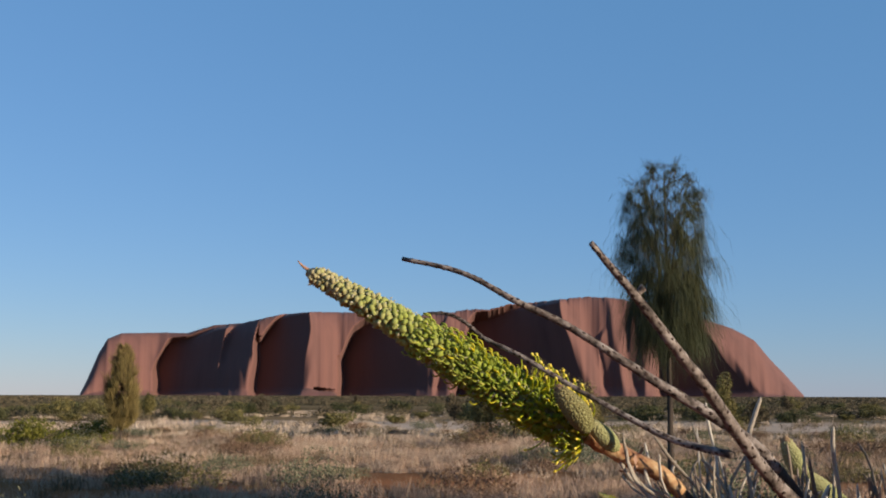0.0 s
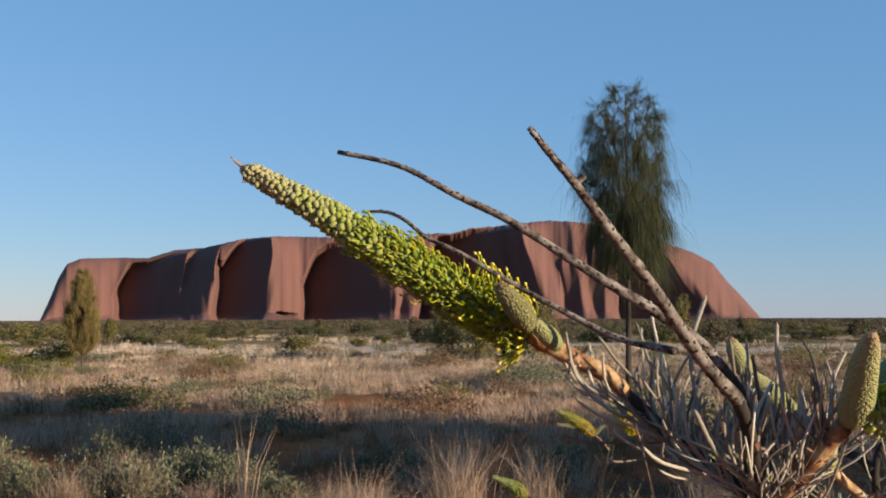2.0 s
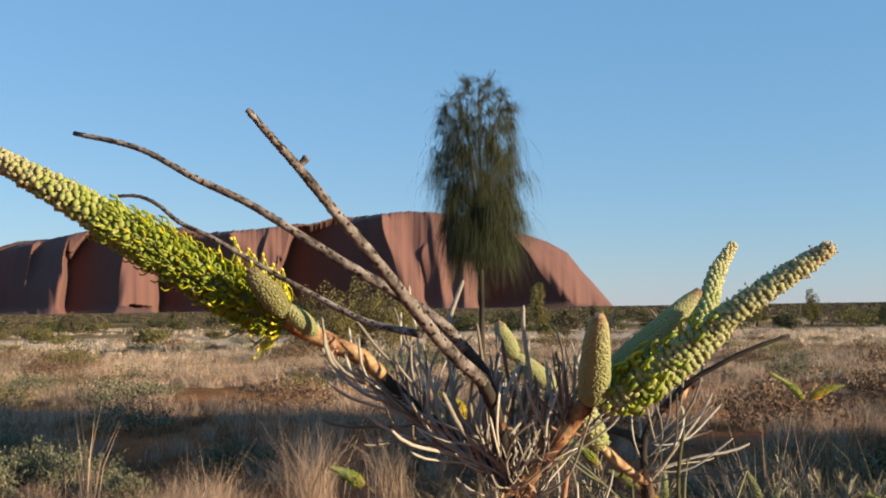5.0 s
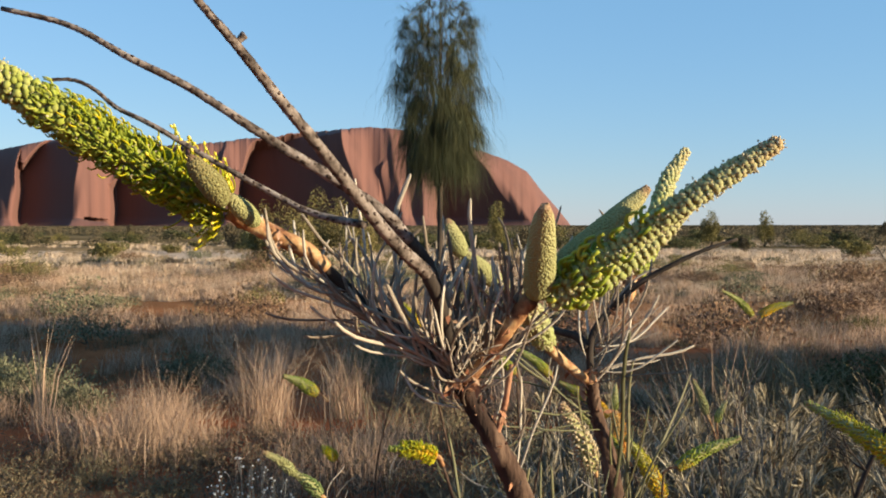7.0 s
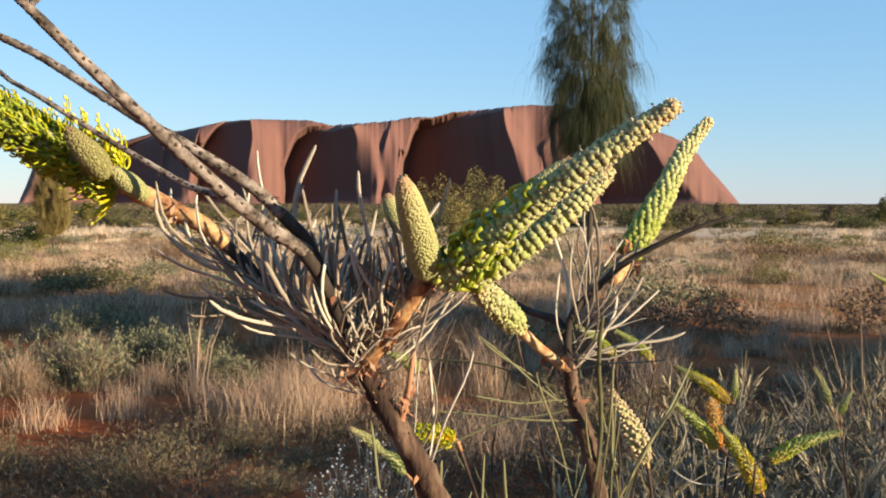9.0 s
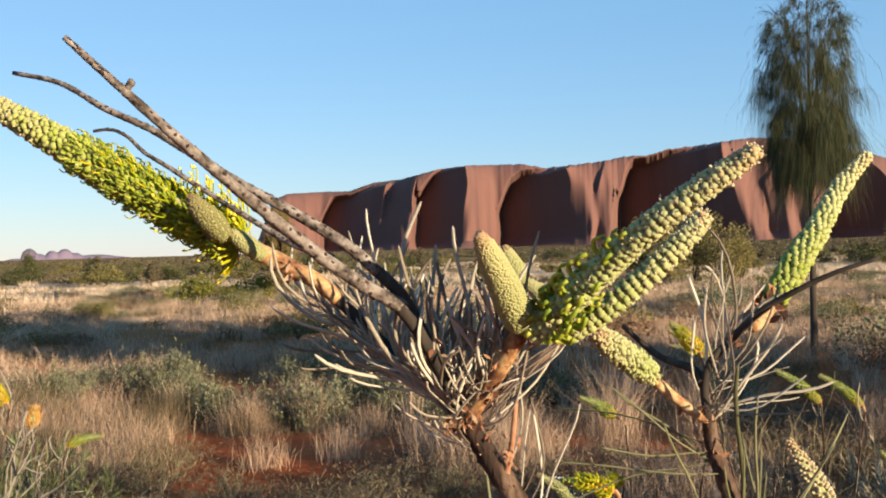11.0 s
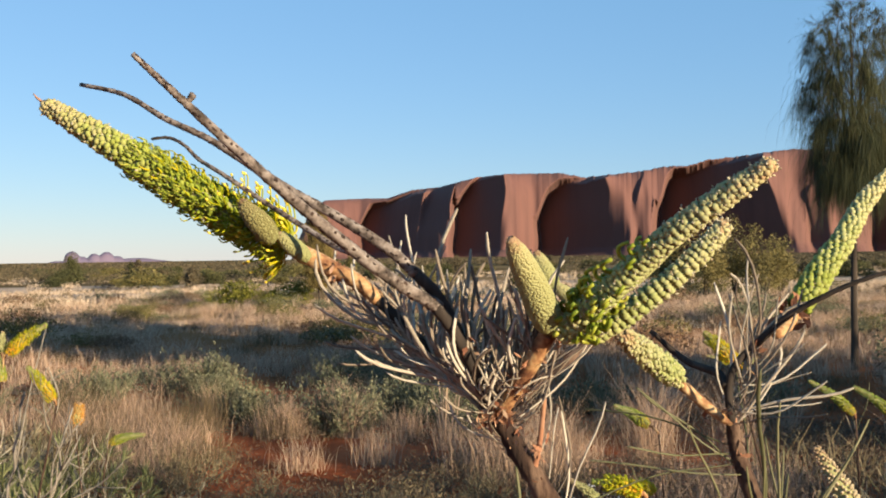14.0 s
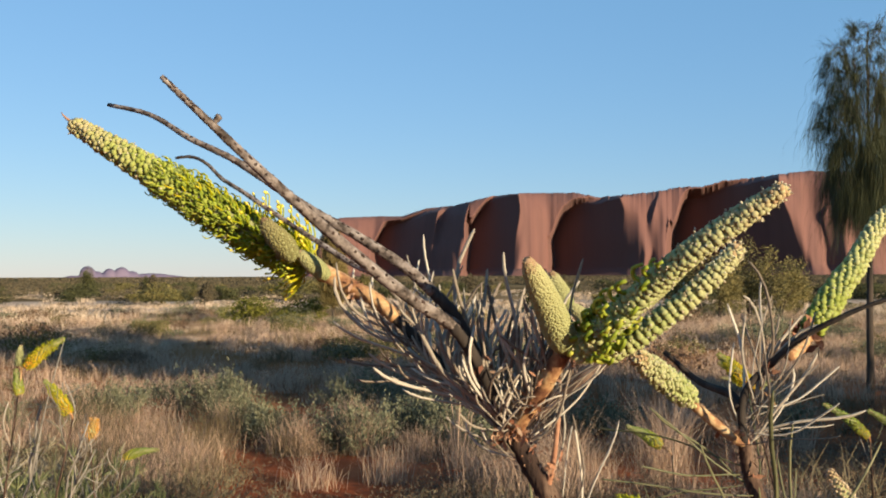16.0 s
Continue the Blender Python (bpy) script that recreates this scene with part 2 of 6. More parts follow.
M_LITTER = material("low_brush_leaf", [(0.1, (0.060, 0.042, 0.029)), (0.5, (0.108, 0.076, 0.050)), (0.9, (0.175, 0.130, 0.088))], 0.9, 0.9, 0.0, 6.0, island=0.5, translucent=0.1)
M_STYLE = material("yellow_style", [(0.0, (0.192, 0.24, 0.008)), (0.5, (0.32, 0.336, 0.008)), (0.9, (0.576, 0.44, 0.008))], 0.45, 60.0, 0.0, 300.0, island=0.6, translucent=0.25)
M_HOOK = material("lime_hook", [(0.0, (0.110, 0.160, 0.016)), (0.5, (0.27, 0.315, 0.032)), (1.0, (0.48, 0.46, 0.09))], 0.45, 60.0, 0.0, 300.0, island=0.8, translucent=0.25)
M_STYLETIP = material("golden_style_end", [(0.2, (0.56, 0.416, 0.016)), (0.8, (0.656, 0.528, 0.096))], 0.5, 60.0, 0.0, 300.0, island=0.4)
M_ORANGE = material("dry_orange_style", [(0.2, (0.50, 0.21, 0.03)), (0.8, (0.66, 0.36, 0.06))], 0.6, 60.0, 0.0, 300.0, island=0.5, translucent=0.2)


# ---- mesh helpers ----
rng = np.random.default_rng(7)


def raw(name, verts, faces, mat, along=None, smooth=True):
    me = bpy.data.meshes.new(name)
    me.from_pydata(verts if isinstance(verts, list) else verts.tolist(), [], faces if isinstance(faces, list) else faces.tolist())
    me.materials.append(mat)
    if smooth:
        me.polygons.foreach_set("use_smooth", [True] * len(me.polygons))
    if along is not None:
        me.attributes.new("along", "FLOAT", "POINT").data.foreach_set("value", np.asarray(along, np.float32))
    me.update()
    return me


def under(name, me, parent, label=""):
    ob = new(name, me)
    ob.parent = parent
    return tagged(ob, label) if label else ob


def root(name, x, y, z, label, category, group="", kind=""):
    ob = new(name)
    ob.location = (x, y, z)
    ob.empty_display_size = 0.1
    return tagged(ob, label, category, group, kind)


def spline(pts, n):
    """A smooth run of n points through the given ones."""
    p = np.array(pts, float)
    q = np.vstack([2 * p[0] - p[1], p, 2 * p[-1] - p[-2]])
    out = []
    for s in np.linspace(0, len(p) - 1 - 1e-6, n):
        i, t = int(s), s - int(s)
        a, b, c, d = q[i : i + 4]
        out.append(0.5 * (2 * b + (c - a) * t + (2 * a - 5 * b + 4 * c - d) * t * t + (3 * b - a - 3 * c + d) * t**3))
    return np.array(out)


def frames(path):
    t = np.gradient(path, axis=0)
    t /= np.linalg.norm(t, axis=1, keepdims=True)
    n = np.cross(t[0], (0.31, 0.9, 0.2))
    ns = []
    for v in t:
        n = n - v * (n @ v)
        n /= np.linalg.norm(n)
        ns.append(n)
    ns = np.array(ns)
    return t, ns, np.cross(t, ns)


def tube(path, radii, sides=8, wobble=0.0, close=True):
    """Vertices and faces of a round, tapered, slightly knobbly stem."""
    path = np.asarray(path, float)
    radii = np.broadcast_to(np.asarray(radii, float), (len(path),))
    _, a, b = frames(path)
    ang = np.linspace(0, 2 * np.pi, sides, endpoint=False)
    ring = np.cos(ang)[None, :, None] * a[:, None] + np.sin(ang)[None, :, None] * b[:, None]
    rad = radii[:, None] * (1 + wobble * rng.standard_normal((len(path), sides)))
    v = (path[:, None] + ring * rad[..., None]).reshape(-1, 3)
    f = []
    for i in range(len(path) - 1):
        for j in range(sides):
            k = (j + 1) % sides
            f.append((i * sides + j, i * sides + k, (i + 1) * sides + k, (i + 1) * sides + j))
    if close:
        f.append(tuple(range(sides - 1, -1, -1)))
        f.append(tuple(range((len(path) - 1) * sides, len(path) * sides)))
    return v, f


def join(pieces):
    vs, fs, n = [], [], 0
    for v, f in pieces:
        vs.append(np.asarray(v))
        fs += [tuple(i + n for i in q) for q in f]
        n += len(v)
    return np.vstack(vs), fs


def stamp(v, f, centres, xs, ys, zs, sizes):
    """Copies of one small shape, each with its own axes and size, as one soup."""
    v = np.asarray(v)
    sizes = np.asarray(sizes).reshape(len(centres), -1) * np.ones(3)
    out = centres[:, None] + v[None, :, 0:1] * (xs * sizes[:, 0:1])[:, None] + v[None, :, 1:2] * (ys * sizes[:, 1:2])[:, None] + v[None, :, 2:3] * (zs * sizes[:, 2:3])[:, None]
    n = len(v)
    faces = [tuple(int(i) + k * n for i in q) for k in range(len(centres)) for q in f]
    return out.reshape(-1, 3), faces


def bead(rings=3, sides=6):
    """A small closed egg along z, from 0 to 1."""
    v, f = [(0, 0, 0)], []
    for i in range(1, rings + 1):
        t = i / (rings + 1)
        r = 0.5 * math.sin(math.pi * t) ** 0.7
        v += [(r * math.cos(2 * math.pi * j / sides), r * math.sin(2 * math.pi * j / sides), t) for j in range(sides)]
    v.append((0, 0, 1))
    last = len(v) - 1
    for j in range(sides):
        k = (j + 1) % sides
        f.append((0, 1 + k, 1 + j))
        for i in range(rings - 1):
            a = 1 + i * sides
            f.append((a + j, a + k, a + sides + k, a + sides + j))
        a = 1 + (rings - 1) * sides
        f.append((a + j, a + k, last))
    return np.array(v, float), f


BEAD = bead()


def floret_pair():
    """Two blunt buds side by side, one a little ahead of the other."""
    v, f = bead(3, 5)
    a = v * (0.66, 0.86, 1.0) + np.column_stack([0.24 + 0.10 * v[:, 2], 0 * v[:, 2], 0 * v[:, 2]])
    b = v * (0.62, 0.80, 0.84) + np.column_stack([-0.24 - 0.12 * v[:, 2], 0.06 + 0.05 * v[:, 2], 0 * v[:, 2]])
    return np.vstack([a, b]), f + [tuple(i + len(v) for i in q) for q in f]


FLORETS = floret_pair()


def unit(v):
    return v / np.linalg.norm(v, axis=-1, keepdims=True)


def field(x, y, size, seed):
    """Smooth patchy values of about 0 to 1 over the plan."""
    r = np.random.default_rng(seed)
    out = np.zeros_like(x, float)
    for k in range(7):
        a, p = r.uniform(0, 2 * np.pi), r.uniform(0, 2 * np.pi)
        w = 2 * np.pi / size * r.uniform(0.5, 1.9)
        out += np.sin(w * (x * math.cos(a) + y * math.sin(a)) + p)
    return 0.5 + out / 7


# ---- the ground: one sheet to the horizon ----
def ground_height(x, y):
    r = np.hypot(x, y)
    return (0.05 * (field(x, y, 2.2, 3) - 0.5) + 0.10 * (field(x, y, 9.0, 4) - 0.5)) * np.clip((60 - r) / 50, 0, 1)


def build_ground():
    radii = np.concatenate([[0.0], np.linspace(0.6, 14, 58), np.geomspace(14.6, 4700, 60)])
    n = 180
    ang = np.linspace(0, 2 * np.pi, n, endpoint=False)
    x, y = (radii[1:, None] * np.cos(ang)).ravel(), (radii[1:, None] * np.sin(ang)).ravel()
    v = np.vstack([[(0, 0, 0)], np.stack([x, y, ground_height(x, y)], 1)])
    f = [(0, 1 + j, 1 + (j + 1) % n) for j in range(n)]
    for i in range(len(radii) - 2):
        a = 1 + i * n
        f += [(a + j, a + n + j, a + n + (j + 1) % n, a + (j + 1) % n) for j in range(n)]
    tagged(new("ground", raw("ground", v, f, M_GROUND)), "red sandy ground with straw-coloured litter", "ground", kind="structure")


# Sand close by; farther off the scrub and dry grass cover most of it.
M_GROUND = M_SAND
M_GROUND.node_tree.nodes["Principled BSDF"].inputs["Specular IOR Level"].default_value = 0.0
_n, _l = M_GROUND.node_tree.nodes, M_GROUND.node_tree.links
_pos, _len = _n.new("ShaderNodeNewGeometry"), _n.new("ShaderNodeVectorMath")
_len.operation = "LENGTH"
_l.new(_pos.outputs["Position"], _len.inputs[0])
_cover = _n.new("ShaderNodeTexNoise")
_cover.inputs["Scale"].default_value, _cover.inputs["Detail"].default_value = 0.035, 9.0
_l.new(_pos.outputs["Position"], _cover.inputs["Vector"])
_cr = _n.new("ShaderNodeValToRGB")
for _e, (_p, _c) in zip((_cr.color_ramp.elements[0], _cr.color_ramp.elements[1]), ((0.38, (0.10, 0.085, 0.04)), (0.62, (0.34, 0.24, 0.13)))):
    _e.position, _e.color = _p, (*_c, 1)
_l.new(_cover.outputs["Fac"], _cr.inputs["Fac"])
_far = _n.new("ShaderNodeMapRange")
for _k, _v in zip(("From Min", "From Max", "To Min", "To Max"), (6.0, 20.0, 0.0, 0.88)):
    _far.inputs[_k].default_value = _v
_l.new(_len.outputs["Value"], _far.inputs["Value"])
_bush = _n.new("ShaderNodeMapRange")
for _k, _v in zip(("From Min", "From Max", "To Min", "To Max"), (70.0, 160.0, 0.0, 0.92)):
    _bush.inputs[_k].default_value = _v
_l.new(_len.outputs["Value"], _bush.inputs["Value"])
_mx, _mx2 = _n.new("ShaderNodeMix"), _n.new("ShaderNodeMix")
_mx.data_type = _mx2.data_type = "RGBA"
_l.new(_far.outputs[0], _mx.inputs["Factor"])
_old = _n["Principled BSDF"].inputs["Base Color"].links[0].from_socket
_l.new(_old, _mx.inputs["A"])
_l.new(_cr.outputs["Color"], _mx.inputs["B"])
_l.new(_bush.outputs[0], _mx2.inputs["Factor"])
# strips of bare pale sand about forty metres out
_strip = _n.new("ShaderNodeValToRGB")
_div = _n.new("ShaderNodeMath")
_div.operation, _div.inputs[1].default_value = "DIVIDE", 100.0
_wav = _n.new("ShaderNodeMath")
_wav.operation, _wav.inputs[1].default_value = "MULTIPLY_ADD", 22.0
_l.new(_cover.outputs["Fac"], _wav.inputs[0])
_l.new(_len.outputs["Value"], _wav.inputs[2])
_l.new(_wav.outputs[0], _div.inputs[0])
while len(_strip.color_ramp.elements) < 4:
    _strip.color_ramp.elements.new(0.5)
for _e, (_p, _c) in zip(_strip.color_ramp.elements, ((0.45, 0), (0.48, 0.85), (0.57, 0.85), (0.61, 0))):
    _e.position, _e.color = _p, (_c, _c, _c, 1)
_l.new(_div.outputs[0], _strip.inputs["Fac"])
_mx3 = _n.new("ShaderNodeMix")
_mx3.data_type = "RGBA"
_l.new(_strip.outputs["Color"], _mx3.inputs["Factor"])
_mx3.inputs["B"].default_value = (0.58, 0.43, 0.31, 1)
_l.new(_mx.outputs["Result"], _mx3.inputs["A"])
_mx2.inputs["B"].default_value = (0.085, 0.074, 0.038, 1)
_l.new(_mx3.outputs["Result"], _mx2.inputs["A"])
_l.new(_mx2.outputs["Result"], _n["Principled BSDF"].inputs["Base Color"])
build_ground()

# ---- the great rock and the far domes ----
SKYLINE_AZ = [-19.95, -19.6, -19.1, -18.7, -18.0, -15.8, -14.6, -13.2, -11.65, -9.6, -7.9, -4.85, -3.6, -2.0, -0.44, 0.8, 2.1, 3.0, 4.9, 6.15, 7.4, 8.9, 11.0, 13.8, 15.2, 16.3, 17.1, 17.9, 18.71]
SKYLINE_EL = [0.03, 0.86, 2.2, 2.95, 3.26, 3.34, 3.33, 3.78, 3.93, 4.43, 4.6, 4.58, 4.31, 4.44, 4.57, 4.79, 4.79, 5.06, 5.21, 5.35, 5.46, 5.38, 5.0, 4.13, 3.62, 2.99, 1.93, 1.03, 0.03]
# Hollows of the face: left rim, right rim (degrees at the foot), how far each leans towards the top, the share of the height they reach at their middle and right, and how round their upper left corner is.
HOLLOWS = [
    (-16.1, -11.75, 0.1, 1.2, 0.84, 0.97, 0.0),
    (-11.1, -8.05, 0.5, 0.3, 0.97, 0.99, 0.8),
    (-6.3, -1.00, 0.0, -0.65, 0.90, 0.97, 0.8),
    (-0.92, -0.22, 0.15, 0.1, 0.92, 0.95, 0.5),
    (0.05, 7.6, 0.55, -1.3, 0.90, 0.95, 0.15),
    (8.4, 9.6, -0.9, -1.1, 0.62, 0.66, 0.6),
    (10.1, 10.8, -0.8, -0.8, 0.8, 0.8, 0.3),
    (11.4, 16.9, -0.6, -3.0, 0.93, 0.97, 0.5),
]
ROCK_Y = 3400.0
CAM_Z = 1.15


def build_rock():
    nu, nv, nb = 860, 220, 14
    az = np.linspace(-19.95, 18.71, nu)
    el = np.interp(az, SKYLINE_AZ, SKYLINE_EL)
    # a ribbed, uneven rim
    r = np.random.default_rng(5)
    ribs = sum(np.sin(az * w + p) * a for w, p, a in zip((7, 13, 23, 41, 67), r.uniform(0, 6, 5), (0.020, 0.018, 0.016, 0.014, 0.012)))
    el = np.maximum(el + ribs * np.interp(az, [-18, -12, -6, -4, 6, 12, 17], [0.15, 0.3, 0.35, 0.8, 0.7, 0.3, 0.15]), 0.01)
    rows = []
    m_per_deg = ROCK_Y * math.pi / 180
    phases = r.uniform(0, 6, 4)
    kernel = np.array([1, 2, 3, 2, 1]) / 9.0

    def smooth(a):
        return np.convolve(np.pad(a, 2, mode="edge"), kernel, "valid")

    def face(s):
        """How far back the face lies at the share s of its height: hollows, a sloping shelf over them, and flutes."""
        knots, deep, front, last = [-20.5], [0.0], [0.0], -20.0
        shelf, start = [-20.5], [0.9]
        for left, right, ll, lr, top, end, arch in HOLLOWS:
            sway = 0.09 * math.sin(4.5 * s + left) + 0.05 * math.sin(11 * s + 2 * left)
            a, c = left + ll * s + sway, right + lr * s + 0.09 * math.sin(5 * s + right) + 0.04 * math.sin(12 * s + right)
            w = c - a
            lean = math.tan(radians((a + c) / 2))
            far = max(w, 0.05) * m_per_deg * 0.80 / (1 + 0.80 * lean)
            edge = min(max(a - last, 0.0) * m_per_deg * 0.62, 0.6 * far)
            knots += [a - 0.14, a, a + 0.72 * max(w, 0.02), c]
            deep += [edge, far, 0.28 * far, 0.0]
            front += [edge, edge, min(0.9 * edge, 0.28 * far), 0.0]
            last = c
            # the brow over a hollow arches down at its left corner
            shelf += [a - 0.05] + [a + (p + q * arch) * w for p, q in ((0.004, 0.0), (0.008, 0.06), (0.016, 0.14), (0.03, 0.29), (0.06, 0.50))] + [c - 0.02, c + 0.05]
            start += [top - 0.6, top - 0.55, top - 0.32, top - 0.19, top - 0.09, top - 0.02, end, end]
        knots.append(19.5)
        deep.append(60.0)
        front.append(60.0)
        keep = np.maximum.accumulate(knots)
        back, brow = np.interp(az, keep, deep), np.interp(az, keep, front)
        for _ in range(3):
            back, brow = smooth(back), smooth(brow)
        rim = np.interp(az, np.maximum.accumulate(shelf), start)
        for _ in range(12):
            rim = smooth(rim)
        q = np.clip((s - rim) / 0.10, 0, 1)
        q = q * q * (3 - 2 * q)
        hollow = np.clip((back - brow) / 12, 0, 1) * (1 - q)
        back = back * (1 - q) + brow * q
        flute = sum(np.sin(az * w + q + 0.4 * s * k) * m for k, (w, q, m) in enumerate(zip((5, 11, 19, 37), phases, (3.0, 1.6, 0.6, 0.14))))
        # the cave over the fallen slab
        roof = np.interp(az, [-7.85, -7.7, -6.5, -6.45], [0.02, 0.115, 0.085, 0.02])
        cave = np.where((az > -7.8) & (az < -6.45) & (s < roof) & (s > 0.055), (-6.45 - az) * m_per_deg * 1.1, 0.0)
        out = back + (15 * s + 90 * (1 - math.sqrt(max(1 - s * s, 0)))) * (1 - 0.9 * hollow * (1 - q)) + flute * (1 - 0.8 * s) * (1 - 0.93 * hollow) + cave
        return ROCK_Y + out - (40 * (1 - s / 0.12) ** 2 if s < 0.12 else 0.0)

    z_top = CAM_Z + np.tan(np.radians(el)) * face(1.0) / np.cos(np.radians(az))
    for iv in range(nv):
        s = math.sin(0.5 * math.pi * iv / (nv - 1))
        y = face(s)
        rows.append(np.stack([np.tan(np.radians(az)) * y, y, z_top * s - 3.0 * (1 - s)], 1))
    top = rows[-1]
    for ib in range(1, nb):
        q = ib / (nb - 1)
        back = top.copy()
        back[:, 1] += 900 * q
        back[:, 2] = top[:, 2] * math.cos(0.5 * math.pi * q) - 3 * q
        rows.append(back)
    v = np.vstack(rows)
    f = [(i * nu + j, i * nu + j + 1, (i + 1) * nu + j + 1, (i + 1) * nu + j) for i in range(len(rows) - 1) for j in range(nu - 1)]
    # a fallen slab with a cave above it at the foot of the broad pillar
    u = np.linspace(-8.6, -6.42, 26)
    crest = np.interp(u, [-8.6, -8.35, -8.0, -7.4, -6.7, -6.42], [0.05, 0.36, 0.42, 0.27, 0.24, 0.05]) + 0.012 * np.sin(u * 23)
    slab = []
    for dy, k in ((0, -0.05), (14, 0.35), (34, 0.8), (50, 1.0), (130, 1.0)):
        yy = ROCK_Y - 95 + dy + (u + 7.5) * 14
        slab.append(np.stack([np.tan(np.radians(u)) * yy, yy, np.tan(np.radians(crest)) * yy * k], 1))
    sf = [(i * 26 + j, i * 26 + j + 1, (i + 1) * 26 + j + 1, (i + 1) * 26 + j) for i in range(4) for j in range(25)]
    ob = new("sandstone_monolith", raw("sandstone_monolith", v, f, M_ROCK))
    tagged(ob, "huge red sandstone rock with deeply hollowed flanks on the plain", "rock")
    under("fallen_slab", raw("fallen_slab", np.vstack(slab), sf, M_ROCK), ob)


def build_domes():
    az = np.linspace(-32.8, -26.0, 90)
    el = 0.12 + 0.0 * az
    for c, w, h in ((-31.45, 0.42, 0.55), (-31.0, 0.35, 0.28), (-30.35, 0.34, 0.42), (-29.72, 0.42, 0.50), (-29.2, 0.35, 0.28), (-28.2, 0.9, 0.16), (-27.2, 0.8, 0.09)):
        el = np.maximum(el, 0.12 + (h - 0.05) * np.sqrt(np.clip(1 - ((az - c) / w) ** 2, 0, 1)))
    el *= np.clip(np.minimum((az + 32.8) / 0.5, (-26.0 - az) / 1.4), 0, 1)
    rows = []
    for d, k in ((4450, 0.0), (4460, 0.7), (4500, 1.0), (4600, 0.6), (4650, 0.0)):
        x, y = d * np.sin(np.radians(az)), d * np.cos(np.radians(az))
        rows.append(np.stack([x, y, CAM_Z * 0 + np.tan(np.radians(el)) * d * k - 2], 1))
    n = len(az)
    f = [(i * n + j, i * n + j + 1, (i + 1) * n + j + 1, (i + 1) * n + j) for i in range(4) for j in range(n - 1)]
    tagged(new("distant_domes", raw("distant_domes", np.vstack(rows), f, M_FAR)), "hazy mauve rock domes on the far horizon", "rock domes")


build_rock()
build_domes()


# ---- trees and shrubs ----
def leaf_soup(centres, size, seed, aspect=2.6, up=0.3):
    """Small pointed leaves of random turn at the given places."""
    r = np.random.default_rng(seed)
    n = len(centres)
    a = unit(r.standard_normal((n, 3)) + (0, 0, up))
    b = unit(np.cross(a, r.standard_normal((n, 3))))
    s = size * r.uniform(0.6, 1.4, (n, 1))
    v = np.stack([centres - a * s / 2, centres + b * s / aspect / 2, centres + a * s / 2, centres - b * s / aspect / 2], 1).reshape(-1, 3)
    f = np.arange(4 * n).reshape(-1, 4)
    return v, f


def lumps(r, n, w, h, count, low=0.1):
    """Places in an uneven crown made of several lumps."""
    out = []
    for _ in range(count):
        a, q = r.uniform(0, 2 * np.pi), math.sqrt(r.uniform(0, 1))
        c = np.array([q * w * 0.36 * math.cos(a), q * w * 0.36 * math.sin(a), h * (low + 0.12 + (0.70 - low) * r.uniform(0.1, 1) * (1 - 0.45 * q))])
        d = unit(r.standard_normal((n // count, 3))) * r.uniform(0.25, 1.0, (n // count, 1)) ** 0.5
        out.append(c + d * np.array([w * 0.24, w * 0.24, h * 0.22]) * r.uniform(0.7, 1.25) * min(1.0, 3.6 / math.sqrt(count)))
    p = np.vstack(out)
    return p[p[:, 2] > h * low * 0.5]


def shrub(x, y, w, h, mat, seed, label, name="shrub", leaf=0.02, n=1800, category="shrub", group="", count=9, low=0.05, stems=7, up=0.3):
    r = np.random.default_rng(seed)
    z = float(ground_height(np.array([x]), np.array([y]))[0]) - 0.01
    top = root(name, x, y, z, label, category, group)
    p = lumps(r, n, w, h, count, low)
    under("foliage", raw("foliage", *leaf_soup(p, leaf, seed, 2.6, up), mat, smooth=False), top)
    for k in range(stems):
        q = p[r.integers(len(p))] * np.array([0.8, 0.8, 0.85])
        mid = q * np.array([0.35, 0.35, 0.5]) + r.normal(0, 0.03 * h, 3)
        path = spline([(0, 0, 0), mid, q], 7)
        under("stem", raw("stem", *tube(path, np.linspace(0.012 * h + 0.003, 0.002, 7), 5), M_OAKBARK), top)
    return top


